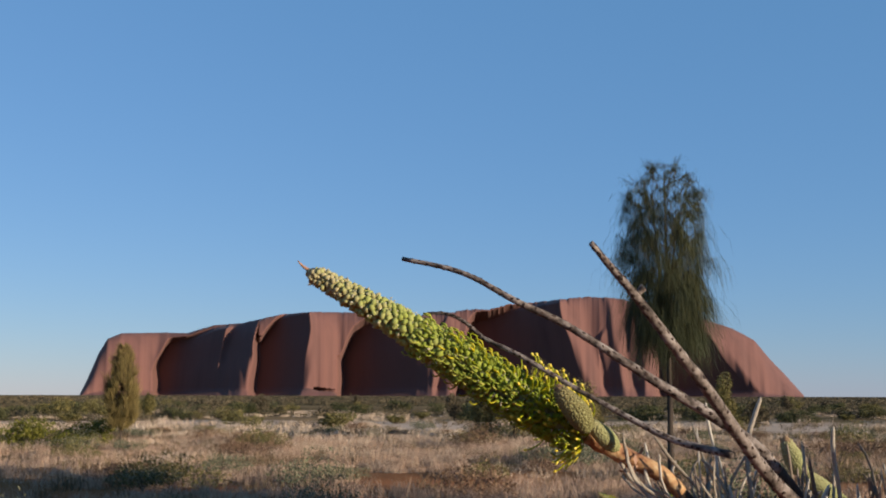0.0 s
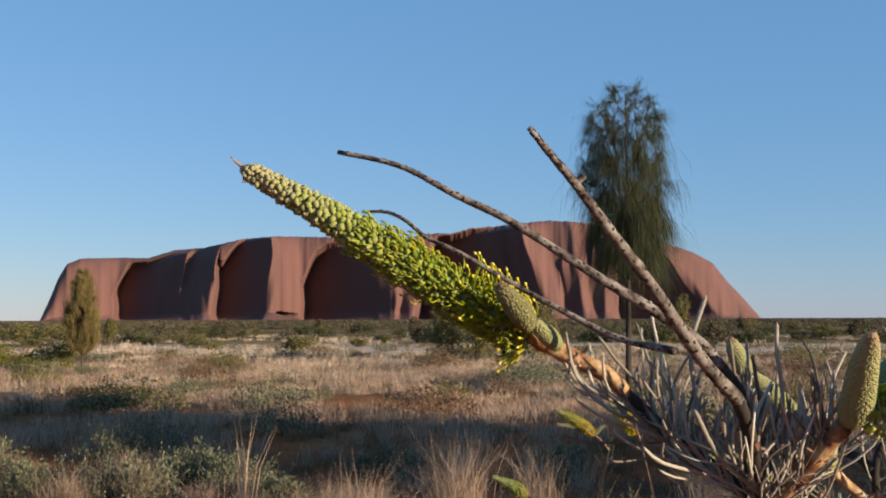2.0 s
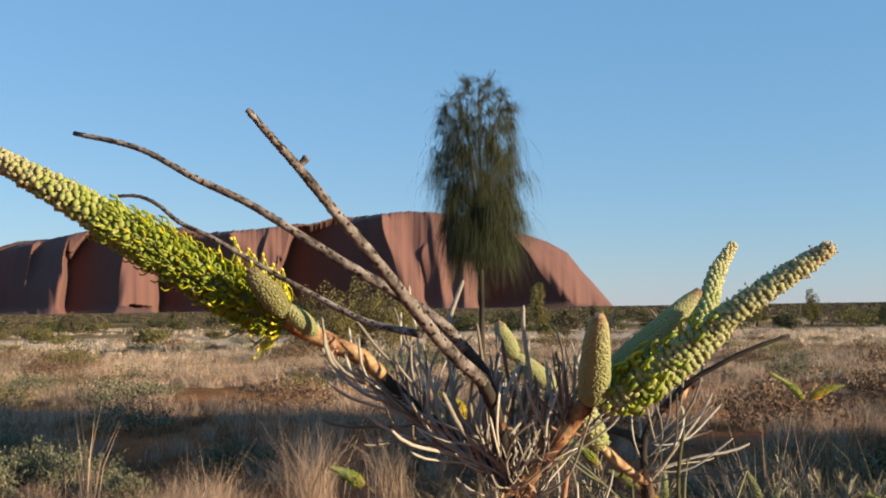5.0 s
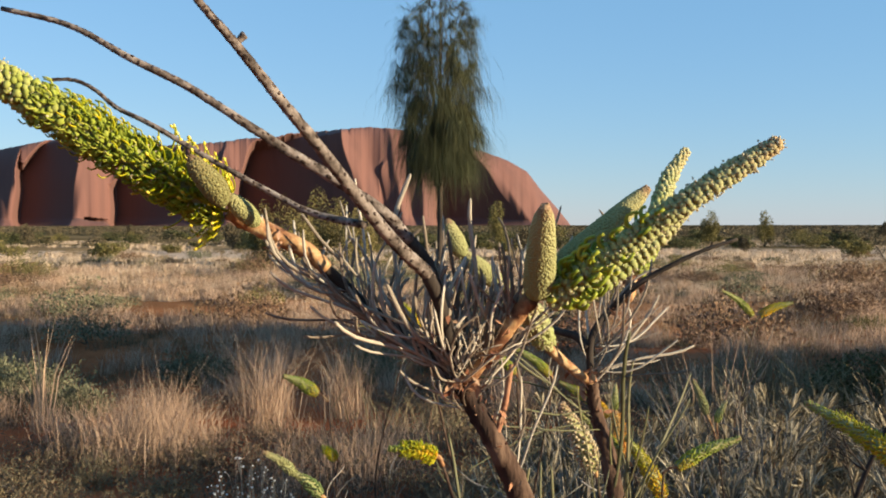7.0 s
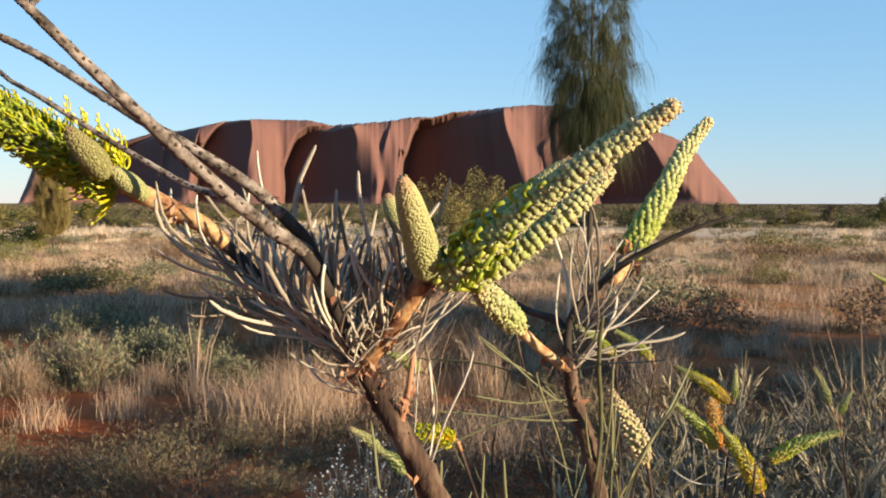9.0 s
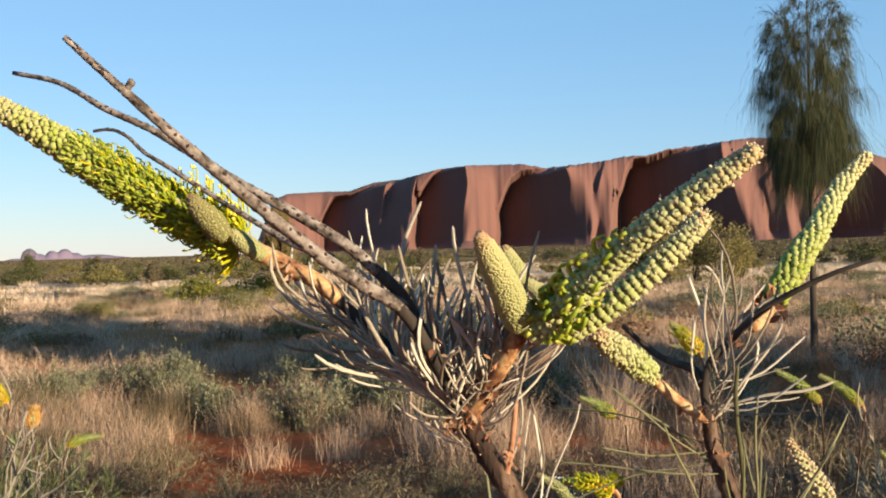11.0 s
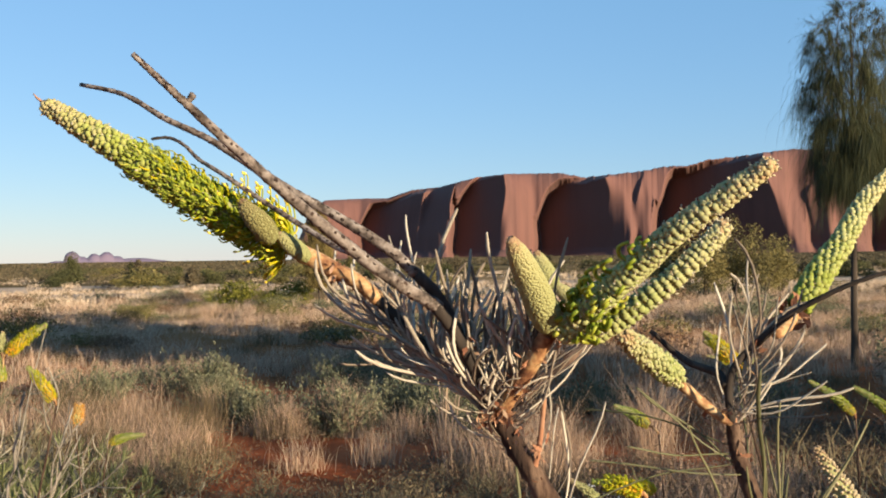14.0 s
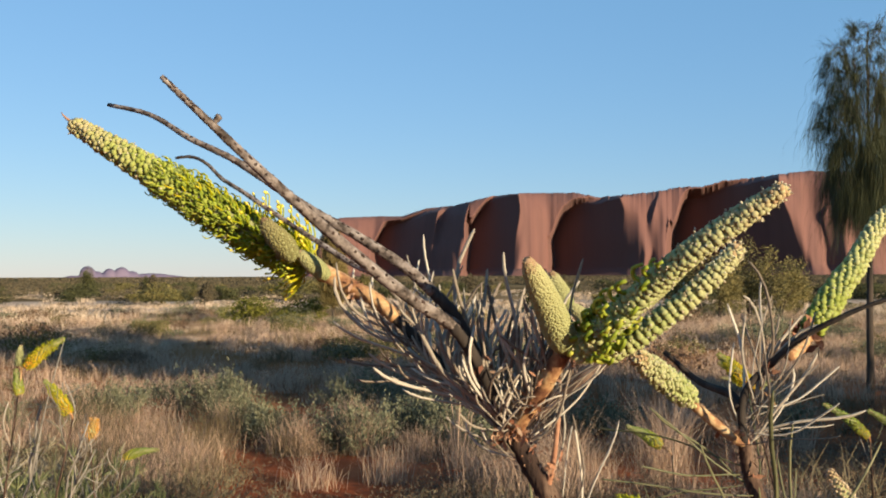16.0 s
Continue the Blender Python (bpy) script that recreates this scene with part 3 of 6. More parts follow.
def spray_shrub(x, y, w, h, mat, seed, label, name, category, group="", sprays=170, per=26, leaf=0.020, stems=6, aspect=3.2):
    """A low shrub of many upright leafy sprays that fan out from its foot."""
    r = np.random.default_rng(seed)
    z = float(ground_height(np.array([x]), np.array([y]))[0]) - 0.01
    top = root(name, x, y, z, label, category, group)
    a, q = r.uniform(0, 2 * np.pi, sprays), np.sqrt(r.uniform(0, 1, sprays))
    lump = 0.75 + 0.5 * np.sin(3 * a + seed) * q * 0.5 + r.normal(0, 0.12, sprays)
    d = np.column_stack([np.cos(a), np.sin(a), 0 * a])
    foot = d * (q * w * 0.34)[:, None] * lump[:, None] + (0, 0, 0.02)
    tip = d * (q * w * 0.52)[:, None] * lump[:, None] + np.column_stack([0 * a, 0 * a, h * np.sqrt(1.02 - q**2 * 0.85) * lump])
    tip += r.normal(0, 0.05 * w, (sprays, 3)) * (1, 1, 0.6)
    f = r.uniform(0.12, 1.05, (sprays, per, 1)) ** 0.75
    p = (foot[:, None] * (1 - f) + tip[:, None] * f + r.normal(0, 0.012, (sprays, per, 3))).reshape(-1, 3)
    axis = np.repeat(unit(tip - foot), per, 0)
    n = len(p)
    la = unit(axis * 0.9 + r.normal(0, 0.55, (n, 3)))
    lb = unit(np.cross(la, r.standard_normal((n, 3))))
    s = leaf * r.uniform(0.5, 1.4, (n, 1))
    v = np.stack([p - la * s / 2, p + lb * s / aspect / 2, p + la * s / 2, p - lb * s / aspect / 2], 1).reshape(-1, 3)
    under("foliage", raw("foliage", v, np.arange(4 * n).reshape(-1, 4), mat, smooth=False), top)
    for k in r.choice(sprays, stems, replace=False):
        path = spline([foot[k] * 0.3, (foot[k] + tip[k]) / 2, tip[k]], 6)
        under("stem", raw("stem", *tube(path, np.linspace(0.006, 0.0015, 6), 5), M_OAKBARK), top)
    return top


def oak(x, y, height, width, seed, label, strands=5200, needle=0.16, thick=0.003, name="desert_oak", group="", bare=0.3, wide_at=0.4, limbs=64, fork=0.0, needles=None, droop=1.0, first=0.35, spray=1.0):
    """A young columnar desert oak: dark trunk, short limbs and twigs that hang with thread-like needles."""
    r = np.random.default_rng(seed)
    top = root(name, x, y, -0.02, label, "tree", group)
    n = 18
    stems = []
    for k in range(2 if fork else 1):
        z0 = fork * height if k else 0.0
        z1 = height * (0.93 if k else 0.97)
        lean = r.normal(0, 0.007 * height, (n, 2)).cumsum(0) * np.linspace(0, 0.5, n)[:, None]
        stem = np.column_stack([lean, np.linspace(z0, z1, n)])
        if k:
            stem[:, :2] = lean * 0.5 + np.array([-0.10, -0.03]) * width * 1.6 * np.linspace(0, 1, n)[:, None] ** 0.6 + [np.interp(z0, stems[0][:, 2], stems[0][:, a]) for a in (0, 1)]
        stems.append(stem)
        under("trunk", raw("trunk", *tube(stem, np.linspace(0.013 if k == 0 else 0.008, 0.0015, n) * height, 9, 0.06), M_OAKBARK), top)
    twigs = []
    for k in range(limbs):
        t = bare + (1 - bare) * ((k + r.uniform()) / limbs)
        stem = stems[r.integers(len(stems)) if t > fork + 0.1 else 0]
        prof = np.interp(t, [bare, wide_at, 0.74, 0.9, 1.0], [0.90, 1.0, 0.94, 0.70, 0.16])
        out = width / 2 * prof * r.uniform(0.5, 1.0)
        a = k * 2.4 + r.normal(0, 0.5)
        base = np.array([np.interp(t * 0.97 * height, stem[:, 2], stem[:, i]) for i in range(3)])
        d = np.array([math.cos(a), math.sin(a), 0])
        end = np.array([d[0] * out, d[1] * out, base[2] + out * r.uniform(0.1, 0.75)])
        mid = (base + end) / 2 + (0, 0, out * r.uniform(-0.05, 0.12))
        path = spline([base, mid, end], 7)
        under("limb", raw("limb", *tube(path, np.linspace(0.0042 * height * (1.2 - t), 0.0010 * height, 7), 5), M_OAKBARK), top)
        for _ in range(5):
            s = r.uniform(0.3, 1.0) * 5.99
            i = int(s)
            p = path[i] * (1 - s + i) + path[i + 1] * (s - i)
            w = unit(d * r.uniform(0.2, 1.0) * spray + r.normal(0, 0.55, 3) + (0, 0, 0.25 - 0.9 * (1 - spray)))
            twigs.append((p, p + w * width * r.uniform(0.08, 0.24) * (0.5 + prof)))
    pieces = [tube(spline([p, (p + q) / 2 + (0, 0, 0.02), q], 4), np.linspace(0.0012, 0.0005, 4) * height, 3, close=False) for p, q in twigs]
    tagged(under("twig_tangle", raw("twig_tangle", *join(pieces), M_OAKBARK), top), kind="stuff")
    # hanging branchlets, gathered along the twigs
    p, q = np.array([t[0] for t in twigs]), np.array([t[1] for t in twigs])
    which = r.integers(len(twigs), size=strands)
    f = r.uniform(0.0, 1.05, strands)[:, None]
    start = p[which] * (1 - f) + q[which] * f + r.normal(0, 0.012 * width, (strands, 3))
    way = unit(q - p)[which] * 0.6 + r.normal(0, 0.5, (strands, 3))
    size = needle * r.uniform(0.45, 1.5, strands)[:, None]
    up = np.clip(start[:, 2] / height, 0, 1)[:, None]
    size = size * np.interp(up, [0.4, 0.75, 1.0], [1.2, 0.9, 0.5])
    sink = droop * np.interp(up, [0.7, 1.0], [1.0, 0.25])
    p0, p1 = start, start + way * size * first
    p2 = p1 + (way * np.array([0.5, 0.5, 0.1]) + np.array([0, 0, -0.5]) * sink) * size * 0.45
    p3 = p2 + (way * np.array([0.25, 0.25, 0.0]) + np.array([0, 0, -0.85]) * sink) * size * 0.6
    side = unit(np.cross(p3 - p0 + 1e-5, r.standard_normal((strands, 3)))) * thick
    v = np.stack([p0 - side, p0 + side, p1 - side, p1 + side, p2 - side, p2 + side, p3], 1).reshape(-1, 3)
    b = 7 * np.arange(strands)
    fs = [g for k in b.tolist() for g in ((k, k + 1, k + 3, k + 2), (k + 2, k + 3, k + 5, k + 4), (k + 4, k + 5, k + 6))]
    under("crown", raw("crown", v, fs, needles or M_OAK, smooth=False), top)
    return top


def weeping_oak(x, y, height, radius, seed, label, outline, name="desert_oak", limbs=120, strands=30000, needle=0.20, thick=0.0009, fork=0.5, hang=1.0, needles=None, bark=0.011):
    """A young desert oak: steep leaders, limbs that arch over, and needles that hang in long soft curtains.
    outline: (share of the height, share of the radius) from the skirt to the tip."""
    r = np.random.default_rng(seed)
    needles = needles or M_OAK
    top = root(name, x, y, -0.02, label, "tree")
    zs, rs = [o[0] for o in outline], [o[1] for o in outline]
    stems = []
    for k, (a, out, z1) in enumerate(((0.0, 0.02, 0.97), (2.6, 0.34, 0.90), (0.3, 0.30, 0.88), (4.5, 0.30, 0.84))):
        z0 = 0.0 if k == 0 else (fork + 0.03 * k) * height
        u = np.linspace(0, 1, 18)
        way = np.array([math.cos(a), math.sin(a)]) * out * radius
        stem = np.column_stack([u[:, None] ** 0.7 * way + r.normal(0, 0.003 * height, (18, 2)).cumsum(0) * 0.35 * u[:, None], z0 + (z1 * height - z0) * u])
        if k:
            stem[:, :2] += [np.interp(z0, stems[0][:, 2], stems[0][:, i]) for i in (0, 1)]
        stems.append(stem)
        under("trunk" if k == 0 else "leader", raw("trunk", *tube(stem, np.linspace(bark if k == 0 else bark * 0.5, 0.0012, 18) * height, 9, 0.06), M_OAKBARK), top)
    twigs = []
    for k in range(limbs):
        zt = zs[0] + 0.06 + (0.985 - zs[0] - 0.06) * ((k + r.uniform()) / limbs) ** 0.9
        room = radius * np.interp(zt, zs, rs)
        out = room * r.uniform(0.35, 1.0) ** 0.6
        a = k * 2.39996 + r.normal(0, 0.3)
        d = np.array([math.cos(a), math.sin(a), 0.0])
        stem = stems[0] if zt < fork + 0.14 else min(stems, key=lambda q: np.linalg.norm(q[-4, :2] - d[:2] * out * 0.5) + r.uniform(0, 0.12) * radius)
        za = max(zt * height - out * r.uniform(0.7, 1.5), stem[0, 2])
        za = min(za, stem[-1, 2])
        base = np.array([np.interp(za, stem[:, 2], stem[:, i]) for i in range(3)])
        tip = d * out + (0, 0, zt * height)
        mid = base * 0.42 + tip * 0.58 + np.array([0, 0, 0.16 * out])
        path = spline([base, mid, tip, tip + d * 0.05 * radius - (0, 0, 0.10 * out * max(hang, 0))], 9)
        under("limb", raw("limb", *tube(path, np.linspace(0.0034 * height * (1.15 - zt), 0.0006 * height, 9), 5), M_OAKBARK), top)
        for _ in range(6):
            q = r.uniform(0.35, 1.0) * 7.99
            i = int(q)
            p = path[i] * (1 - q + i) + path[i + 1] * (q - i)
            w = unit(d * r.uniform(0.0, 0.7) + r.normal(0, 0.5, 3) + (0, 0, 0.35))
            twigs.append((p, p + w * radius * r.uniform(0.10, 0.30), zt))
    pieces = [tube(spline([p, (p + q) / 2 + (0, 0, 0.02), q], 4), np.linspace(0.0009, 0.0004, 4) * height, 3, close=False) for p, q, _ in twigs]
    tagged(under("twig_tangle", raw("twig_tangle", *join(pieces), M_OAKBARK), top), kind="stuff")
    p, q = np.array([t[0] for t in twigs]), np.array([t[1] for t in twigs])
    share = np.interp([t[2] for t in twigs], [zs[0], 0.62, 0.7, 1.0], [2.6, 1.6, 1.0, 1.0]) * r.uniform(0.3, 1.7, len(twigs))
    which = r.choice(len(twigs), size=strands, p=share / share.sum())
    f = r.uniform(0.0, 1.05, strands)[:, None]
    start = p[which] * (1 - f) + q[which] * f + r.normal(0, 0.018 * radius, (strands, 3))
    up = np.clip(start[:, 2] / height, 0, 1)[:, None]
    way = unit(q - p)[which] * 0.7 + r.normal(0, 0.38, (strands, 3))
    size = needle * (0.4 + 1.5 * r.uniform(0, 1, strands)[:, None] ** 1.7) * np.interp(up, [zs[0], 0.7, 0.88, 1.0], [1.25, 1.0, 0.75, 0.5])
    sink = hang * np.interp(up, [0.80, 1.0], [1.0, 0.15])
    p0, p1 = start, start + way * size * 0.22
    down = np.array([0, 0, -1.0]) * sink
    p2 = p1 + (way * np.array([0.22, 0.22, 0.1]) + down * 0.42 + (0, 0, 0.3) * (1 - sink) * 0.6) * size
    p3 = p2 + (way * np.array([0.07, 0.07, 0.0]) + down * 0.52 + (0, 0, 0.3) * (1 - sink) * 0.5) * size
    turn = r.uniform(0, 2 * np.pi, strands)
    side = np.column_stack([np.cos(turn), np.sin(turn), 0 * turn]) * thick
    v = np.stack([p0 - side, p0 + side, p1 - side, p1 + side, p2 - side, p2 + side, p3], 1).reshape(-1, 3)
    fs = [g for k in (7 * np.arange(strands)).tolist() for g in ((k, k + 1, k + 3, k + 2), (k + 2, k + 3, k + 5, k + 4), (k + 4, k + 5, k + 6))]
    under("crown", raw("crown", v, fs, needles, smooth=False), top)
    return top


weeping_oak(2.03, 9.75, 3.43, 0.40, 11, "young columnar desert oak with dark trunk and drooping needles", ((0.44, 0.45), (0.54, 0.72), (0.63, 0.86), (0.75, 0.96), (0.82, 1.0), (0.88, 0.94), (0.936, 0.76), (0.97, 0.48), (1.0, 0.10)), strands=32000, needle=0.23)
weeping_oak(-6.85, 21.3, 2.22, 0.29, 12, "small slender desert oak standing in dry grass", ((0.16, 0.45), (0.3, 0.8), (0.5, 1.0), (0.7, 0.9), (0.85, 0.6), (0.95, 0.25), (1.0, 0.05)), name="young_desert_oak", limbs=90, strands=26000, needle=0.15, thick=0.002, fork=0.35, hang=-0.35, needles=M_YOUNGOAK)
# bush added out of view, only to shade the near sand
shrub(6.42, -1.10, 1.8, 2.5, M_OLIVE, 640, "broad olive-green bush added out of view for its shadow", "unseen_bush", 0.06, 5600, "bush", count=16, low=0.0, stems=6)
# a stand of oaks added out of view; their long shadows cross the grass
shade = oak(12.3, 0.15, 4.9, 1.8, 13, "unseen bushy desert oak added to shade the grass", strands=7600, needle=0.45, thick=0.018, bare=0.16, wide_at=0.32, group="oaks beside the clearing", limbs=60)
for x, y, turn, s in ((13.4, 0.75, 130, 0.98), (12.7, 1.75, 250, 0.95)):
    copy_thing(shade, pose(x, y, -0.02, 0, 0, turn)).scale = (s, s, s)

for k, (x, y, h, w, mat, nm) in enumerate((
    (23.2, 46.8, 2.1, 1.1, M_OLIVE, "slim olive-green desert tree on the plain"),
    (27.0, 48.5, 2.15, 1.0, M_OLIVE, "slim olive-green desert tree on the plain"),
    (11.9, 45.7, 2.6, 1.25, M_OLIVE, "slim dark green desert tree in dry grass"),
    (-15.4, 52.0, 1.9, 0.7, M_OLIVE, "small slim olive tree on the plain"),
)):
    shrub(x, y, w, h, mat, 40 + k, nm, "desert_tree", 0.08, 4000, "tree", count=10, low=0.05, stems=3)
shrub(-32.0, 52.6, 1.27, 1.83, M_BUSH, 620, "dark rounded bushy tree on the plain", "desert_tree", 0.07, 4200, "tree", count=12, low=0.1, stems=4)
shrub(-28.6, 53.6, 0.82, 1.43, M_BUSH, 621, "small dark bushy tree on the plain", "desert_tree", 0.07, 3200, "tree", count=10, low=0.05, stems=4)
for k, (x, y, w, h) in enumerate(((0.75, 27.2, 1.0, 2.1), (1.55, 26.6, 1.3, 2.35), (2.35, 27.3, 1.35, 2.55), (3.05, 26.7, 1.25, 2.45), (3.55, 27.6, 0.8, 1.9))):
    shrub(x, y, w, h, M_MULGA, 50 + k, "rounded olive-green mulga tree on the plain", "mulga_tree", 0.058, 5200, "tree", "mulga trees behind the oak", 22, 0.02, 5)
for k, (x, y, w, h) in enumerate(((-8.9, 21.6, 1.4, 0.80), (-7.7, 21.8, 1.7, 0.88))):
    shrub(x, y, w, h, M_LIME, 60 + k, "low yellow-green bush among straw grass", "green_bush", 0.06, 3000, "bush", "yellow-green bushes")


def build_scrub():
    """The belt of low scrub that covers the plain as far as the rock."""
    r = np.random.default_rng(21)
    parts_v, n_total = [], 0
    for r0, r1, count, leaves, size in ((44, 62, 50, 700, 0.085), (55, 95, 330, 380, 0.10), (95, 220, 1200, 130, 0.20), (220, 700, 3200, 40, 0.5), (700, 2600, 3600, 20, 1.3)):
        a = np.radians(r.uniform(-46, 50, count))
        d = np.sqrt(r.uniform(r0**2, r1**2, count))
        x, y = d * np.sin(-a), d * np.cos(a)
        keep = field(x, y, 60 if r0 < 200 else 240, 31) > (0.42 if r0 < 60 else 0.22)
        x, y = x[keep], y[keep]
        for cx, cy in zip(x, y):
            w, h = r.uniform(0.9, 3.2) * (1 + 0.3 * (r0 > 200)), r.uniform(0.28, 0.72) * (1 + 0.7 * (r.uniform() > 0.97))
            p = unit(r.standard_normal((leaves, 3))) * r.uniform(0.4, 1, (leaves, 1)) ** 0.5
            p = p * np.array([w / 2, w / 2, h / 2]) + (cx, cy, h / 2)
            p[:, 2] *= r.uniform(0.75, 1.25, leaves)
            parts_v.append((p, np.full(leaves, size)))
    p = np.vstack([q for q, _ in parts_v])
    s = np.concatenate([q for _, q in parts_v])[:, None]
    a = unit(r.standard_normal((len(p), 3)) + (0, 0, 0.4))
    b = unit(np.cross(a, r.standard_normal((len(p), 3))))
    s = s * r.uniform(0.6, 1.4, (len(p), 1))
    v = np.stack([p - a * s / 2, p + b * s / 4, p + a * s / 2, p - b * s / 4], 1).reshape(-1, 3)
    f = np.arange(4 * len(p)).reshape(-1, 4)
    tagged(new("distant_scrub", raw("distant_scrub", v, f, M_SCRUB, smooth=False)), "olive and grey scrub covering the plain", "scrub", kind="stuff")


build_scrub()
r5 = np.random.default_rng(88)
first_bush = None
for k in range(92):
    a, d = radians(r5.uniform(-44, 40)), r5.uniform(46, 92)
    x, y, s = d * math.sin(a), d * math.cos(a), r5.uniform(0.6, 1.25)
    if first_bush is None:
        first_bush = shrub(x, y, 1.9, 0.88, M_BUSH, 610, "rounded dark green bush on the far plain", "dark_bush", 0.085, 2600, "bush", "dark bushes on the plain", 10, 0.0, 3)
    else:
        copy_thing(first_bush, pose(x, y, -0.02, 0, 0, r5.uniform(0, 360))).scale = (s * r5.uniform(0.8, 1.5), s * 1.1, s)


def blades(base, height, lean, width, seed):
    """Bent, pointed blades of grass."""
    r = np.random.default_rng(seed)
    n = len(base)
    a = r.uniform(0, 2 * np.pi, n)
    d = np.column_stack([np.cos(a), np.sin(a), np.zeros(n)])
    t = r.uniform(0, 2 * np.pi, n)
    side = np.column_stack([np.cos(t), np.sin(t), np.zeros(n)]) * width[:, None] / 2
    h, q = height[:, None], (lean * r.uniform(0.2, 1.3, n))[:, None]
    z = np.array([0, 0, 1.0])
    p1 = base + z * h * 0.5 + d * h * q * 0.3
    p2 = base + z * h * (1 - 0.25 * q) + d * h * q
    v = np.stack([base - side, base + side, p1 - side * 0.8, p1 + side * 0.8, p2], 1).reshape(-1, 3)
    f = [g for k in (5 * np.arange(n)).tolist() for g in ((k, k + 1, k + 3, k + 2), (k + 2, k + 3, k + 4))]
    return v, f


def open_sand(x, y):
    """The bare red strip in front of the saltbushes."""
    edge = 0.35 * (field(x, y, 1.3, 9) - 0.5)
    strip = (np.abs(y - 5.80 + edge) < 0.42) & (x > -2.5) & (x < 1.0)
    clearing = ((x + 1.55) / 0.72) ** 2 + ((y - 5.05) / 0.95) ** 2 < 0.75 + 1.2 * (field(x, y, 0.5, 19) - 0.5)
    return strip | clearing


def grass(name, label, mat, r0, r1, tufts, per, h0, h1, width, spread, lean, patch, level, seed, a0=-50, a1=50):
    r = np.random.default_rng(seed)
    a = np.radians(r.uniform(a0, a1, tufts))
    d = np.sqrt(r.uniform(r0**2, r1**2, tufts))
    x, y = d * np.sin(a), d * np.cos(a)
    keep = (field(x, y, patch, seed + 100) > level) & ~open_sand(x, y)
    x, y = x[keep], y[keep]
    hs = h0 + (h1 - h0) * np.clip(field(x, y, patch * 0.7, seed + 200), 0, 1) * r.uniform(0.5, 1.2, len(x))
    x, y = np.repeat(x, per) + r.normal(0, spread, len(x) * per), np.repeat(y, per) + r.normal(0, spread, len(x) * per)
    hs = np.repeat(hs, per) * r.uniform(0.35, 1.1, len(x))
    base = np.column_stack([x, y, ground_height(x, y) - 0.01])
    ob = new(name, raw(name, *blades(base, hs, lean, np.full(len(x), width), seed), mat, smooth=False))
    tagged(ob, label, "grass", kind="stuff")


grass("dry_grass", "straw-coloured dry grass tussocks on red sand", M_STRAW, 6.4, 10, 420, 95, 0.12, 0.40, 0.0030, 0.045, 0.62, 1.7, 0.50, 71)
grass("dry_grass", "straw-coloured dry grass on the open plain", M_STRAW, 9.0, 27, 8800, 34, 0.10, 0.34, 0.0048, 0.075, 0.75, 4.0, 0.36, 72)
grass("dry_grass", "bleached cream grass among straw tussocks", M_BLEACHED, 15, 27, 2600, 30, 0.10, 0.30, 0.006, 0.085, 0.75, 5.0, 0.50, 81)
grass("dry_grass", "pale dry grass farther out on the plain", M_BLEACHED, 24, 43, 5200, 14, 0.12, 0.34, 0.018, 0.14, 0.7, 11.0, 0.40, 73)
grass("dry_grass", "pale dry grass patches beyond the sand strips", M_BLEACHED, 46, 80, 4200, 14, 0.12, 0.34, 0.022, 0.16, 0.7, 11.0, 0.52, 77)
grass("low_herbs", "brown brittle herbs between straw grass", M_BRUSH, 9, 30, 1900, 26, 0.06, 0.22, 0.006, 0.09, 1.0, 3.0, 0.36, 78)
grass("low_herbs", "dull grey-green herbs and dead stalks on sand", M_DULL, 6.3, 13, 1800, 40, 0.05, 0.22, 0.004, 0.06, 1.0, 1.8, 0.42, 74)
grass("low_herbs", "brown wiry brush low over red sand", M_BRUSH, 4.9, 9, 620, 60, 0.06, 0.24, 0.003, 0.07, 1.1, 1.3, 0.45, 76)
grass("low_herbs", "dull grey-green herbs between straw tufts", M_DULL, 12, 45, 4200, 22, 0.12, 0.38, 0.011, 0.09, 0.9, 5.0, 0.50, 75)
grass("dry_grass", "straw-coloured dry grass round the lookout", M_STRAW, 3.5, 16, 900, 30, 0.08, 0.30, 0.006, 0.06, 0.7, 2.5, 0.45, 79, 55, 305)
grass("low_herbs", "brown wiry brush round the lookout", M_BRUSH, 3.0, 12, 700, 26, 0.06, 0.22, 0.005, 0.08, 1.0, 2.0, 0.45, 80, 55, 305)

# grey saltbushes and darker low shrubs
r2 = np.random.default_rng(91)
SALT = ((-1.75, 6.5, 0.72, 0.40), (-2.45, 6.7, 0.6, 0.30), (-1.2, 6.95, 0.7, 0.36), (-2.95, 7.3, 0.7, 0.34), (-0.85, 6.4, 0.42, 0.24), (-2.2, 8.4, 0.9, 0.45), (-3.9, 7.1, 0.7, 0.32), (-4.4, 6.3, 0.6, 0.26), (-0.2, 7.6, 0.6, 0.30), (1.0, 7.2, 0.6, 0.32), (-1.5, 7.3, 0.7, 0.40), (-3.4, 8.0, 0.8, 0.40))
for k, (x, y, w, h) in enumerate(SALT):
    spray_shrub(x, y, w, h, M_SALT, 300 + k, "silvery grey-green saltbush on red sand", "saltbush", "shrub", "saltbushes", 260, 26, 0.026)
kinds = (("grey_shrub", M_SALT, "low grey-green shrub among dry grass"), ("olive_shrub", M_OLIVE, "low dark olive shrub among dry grass"), ("brown_shrub", M_BRUSH, "low brown half-dead shrub among dry grass"))
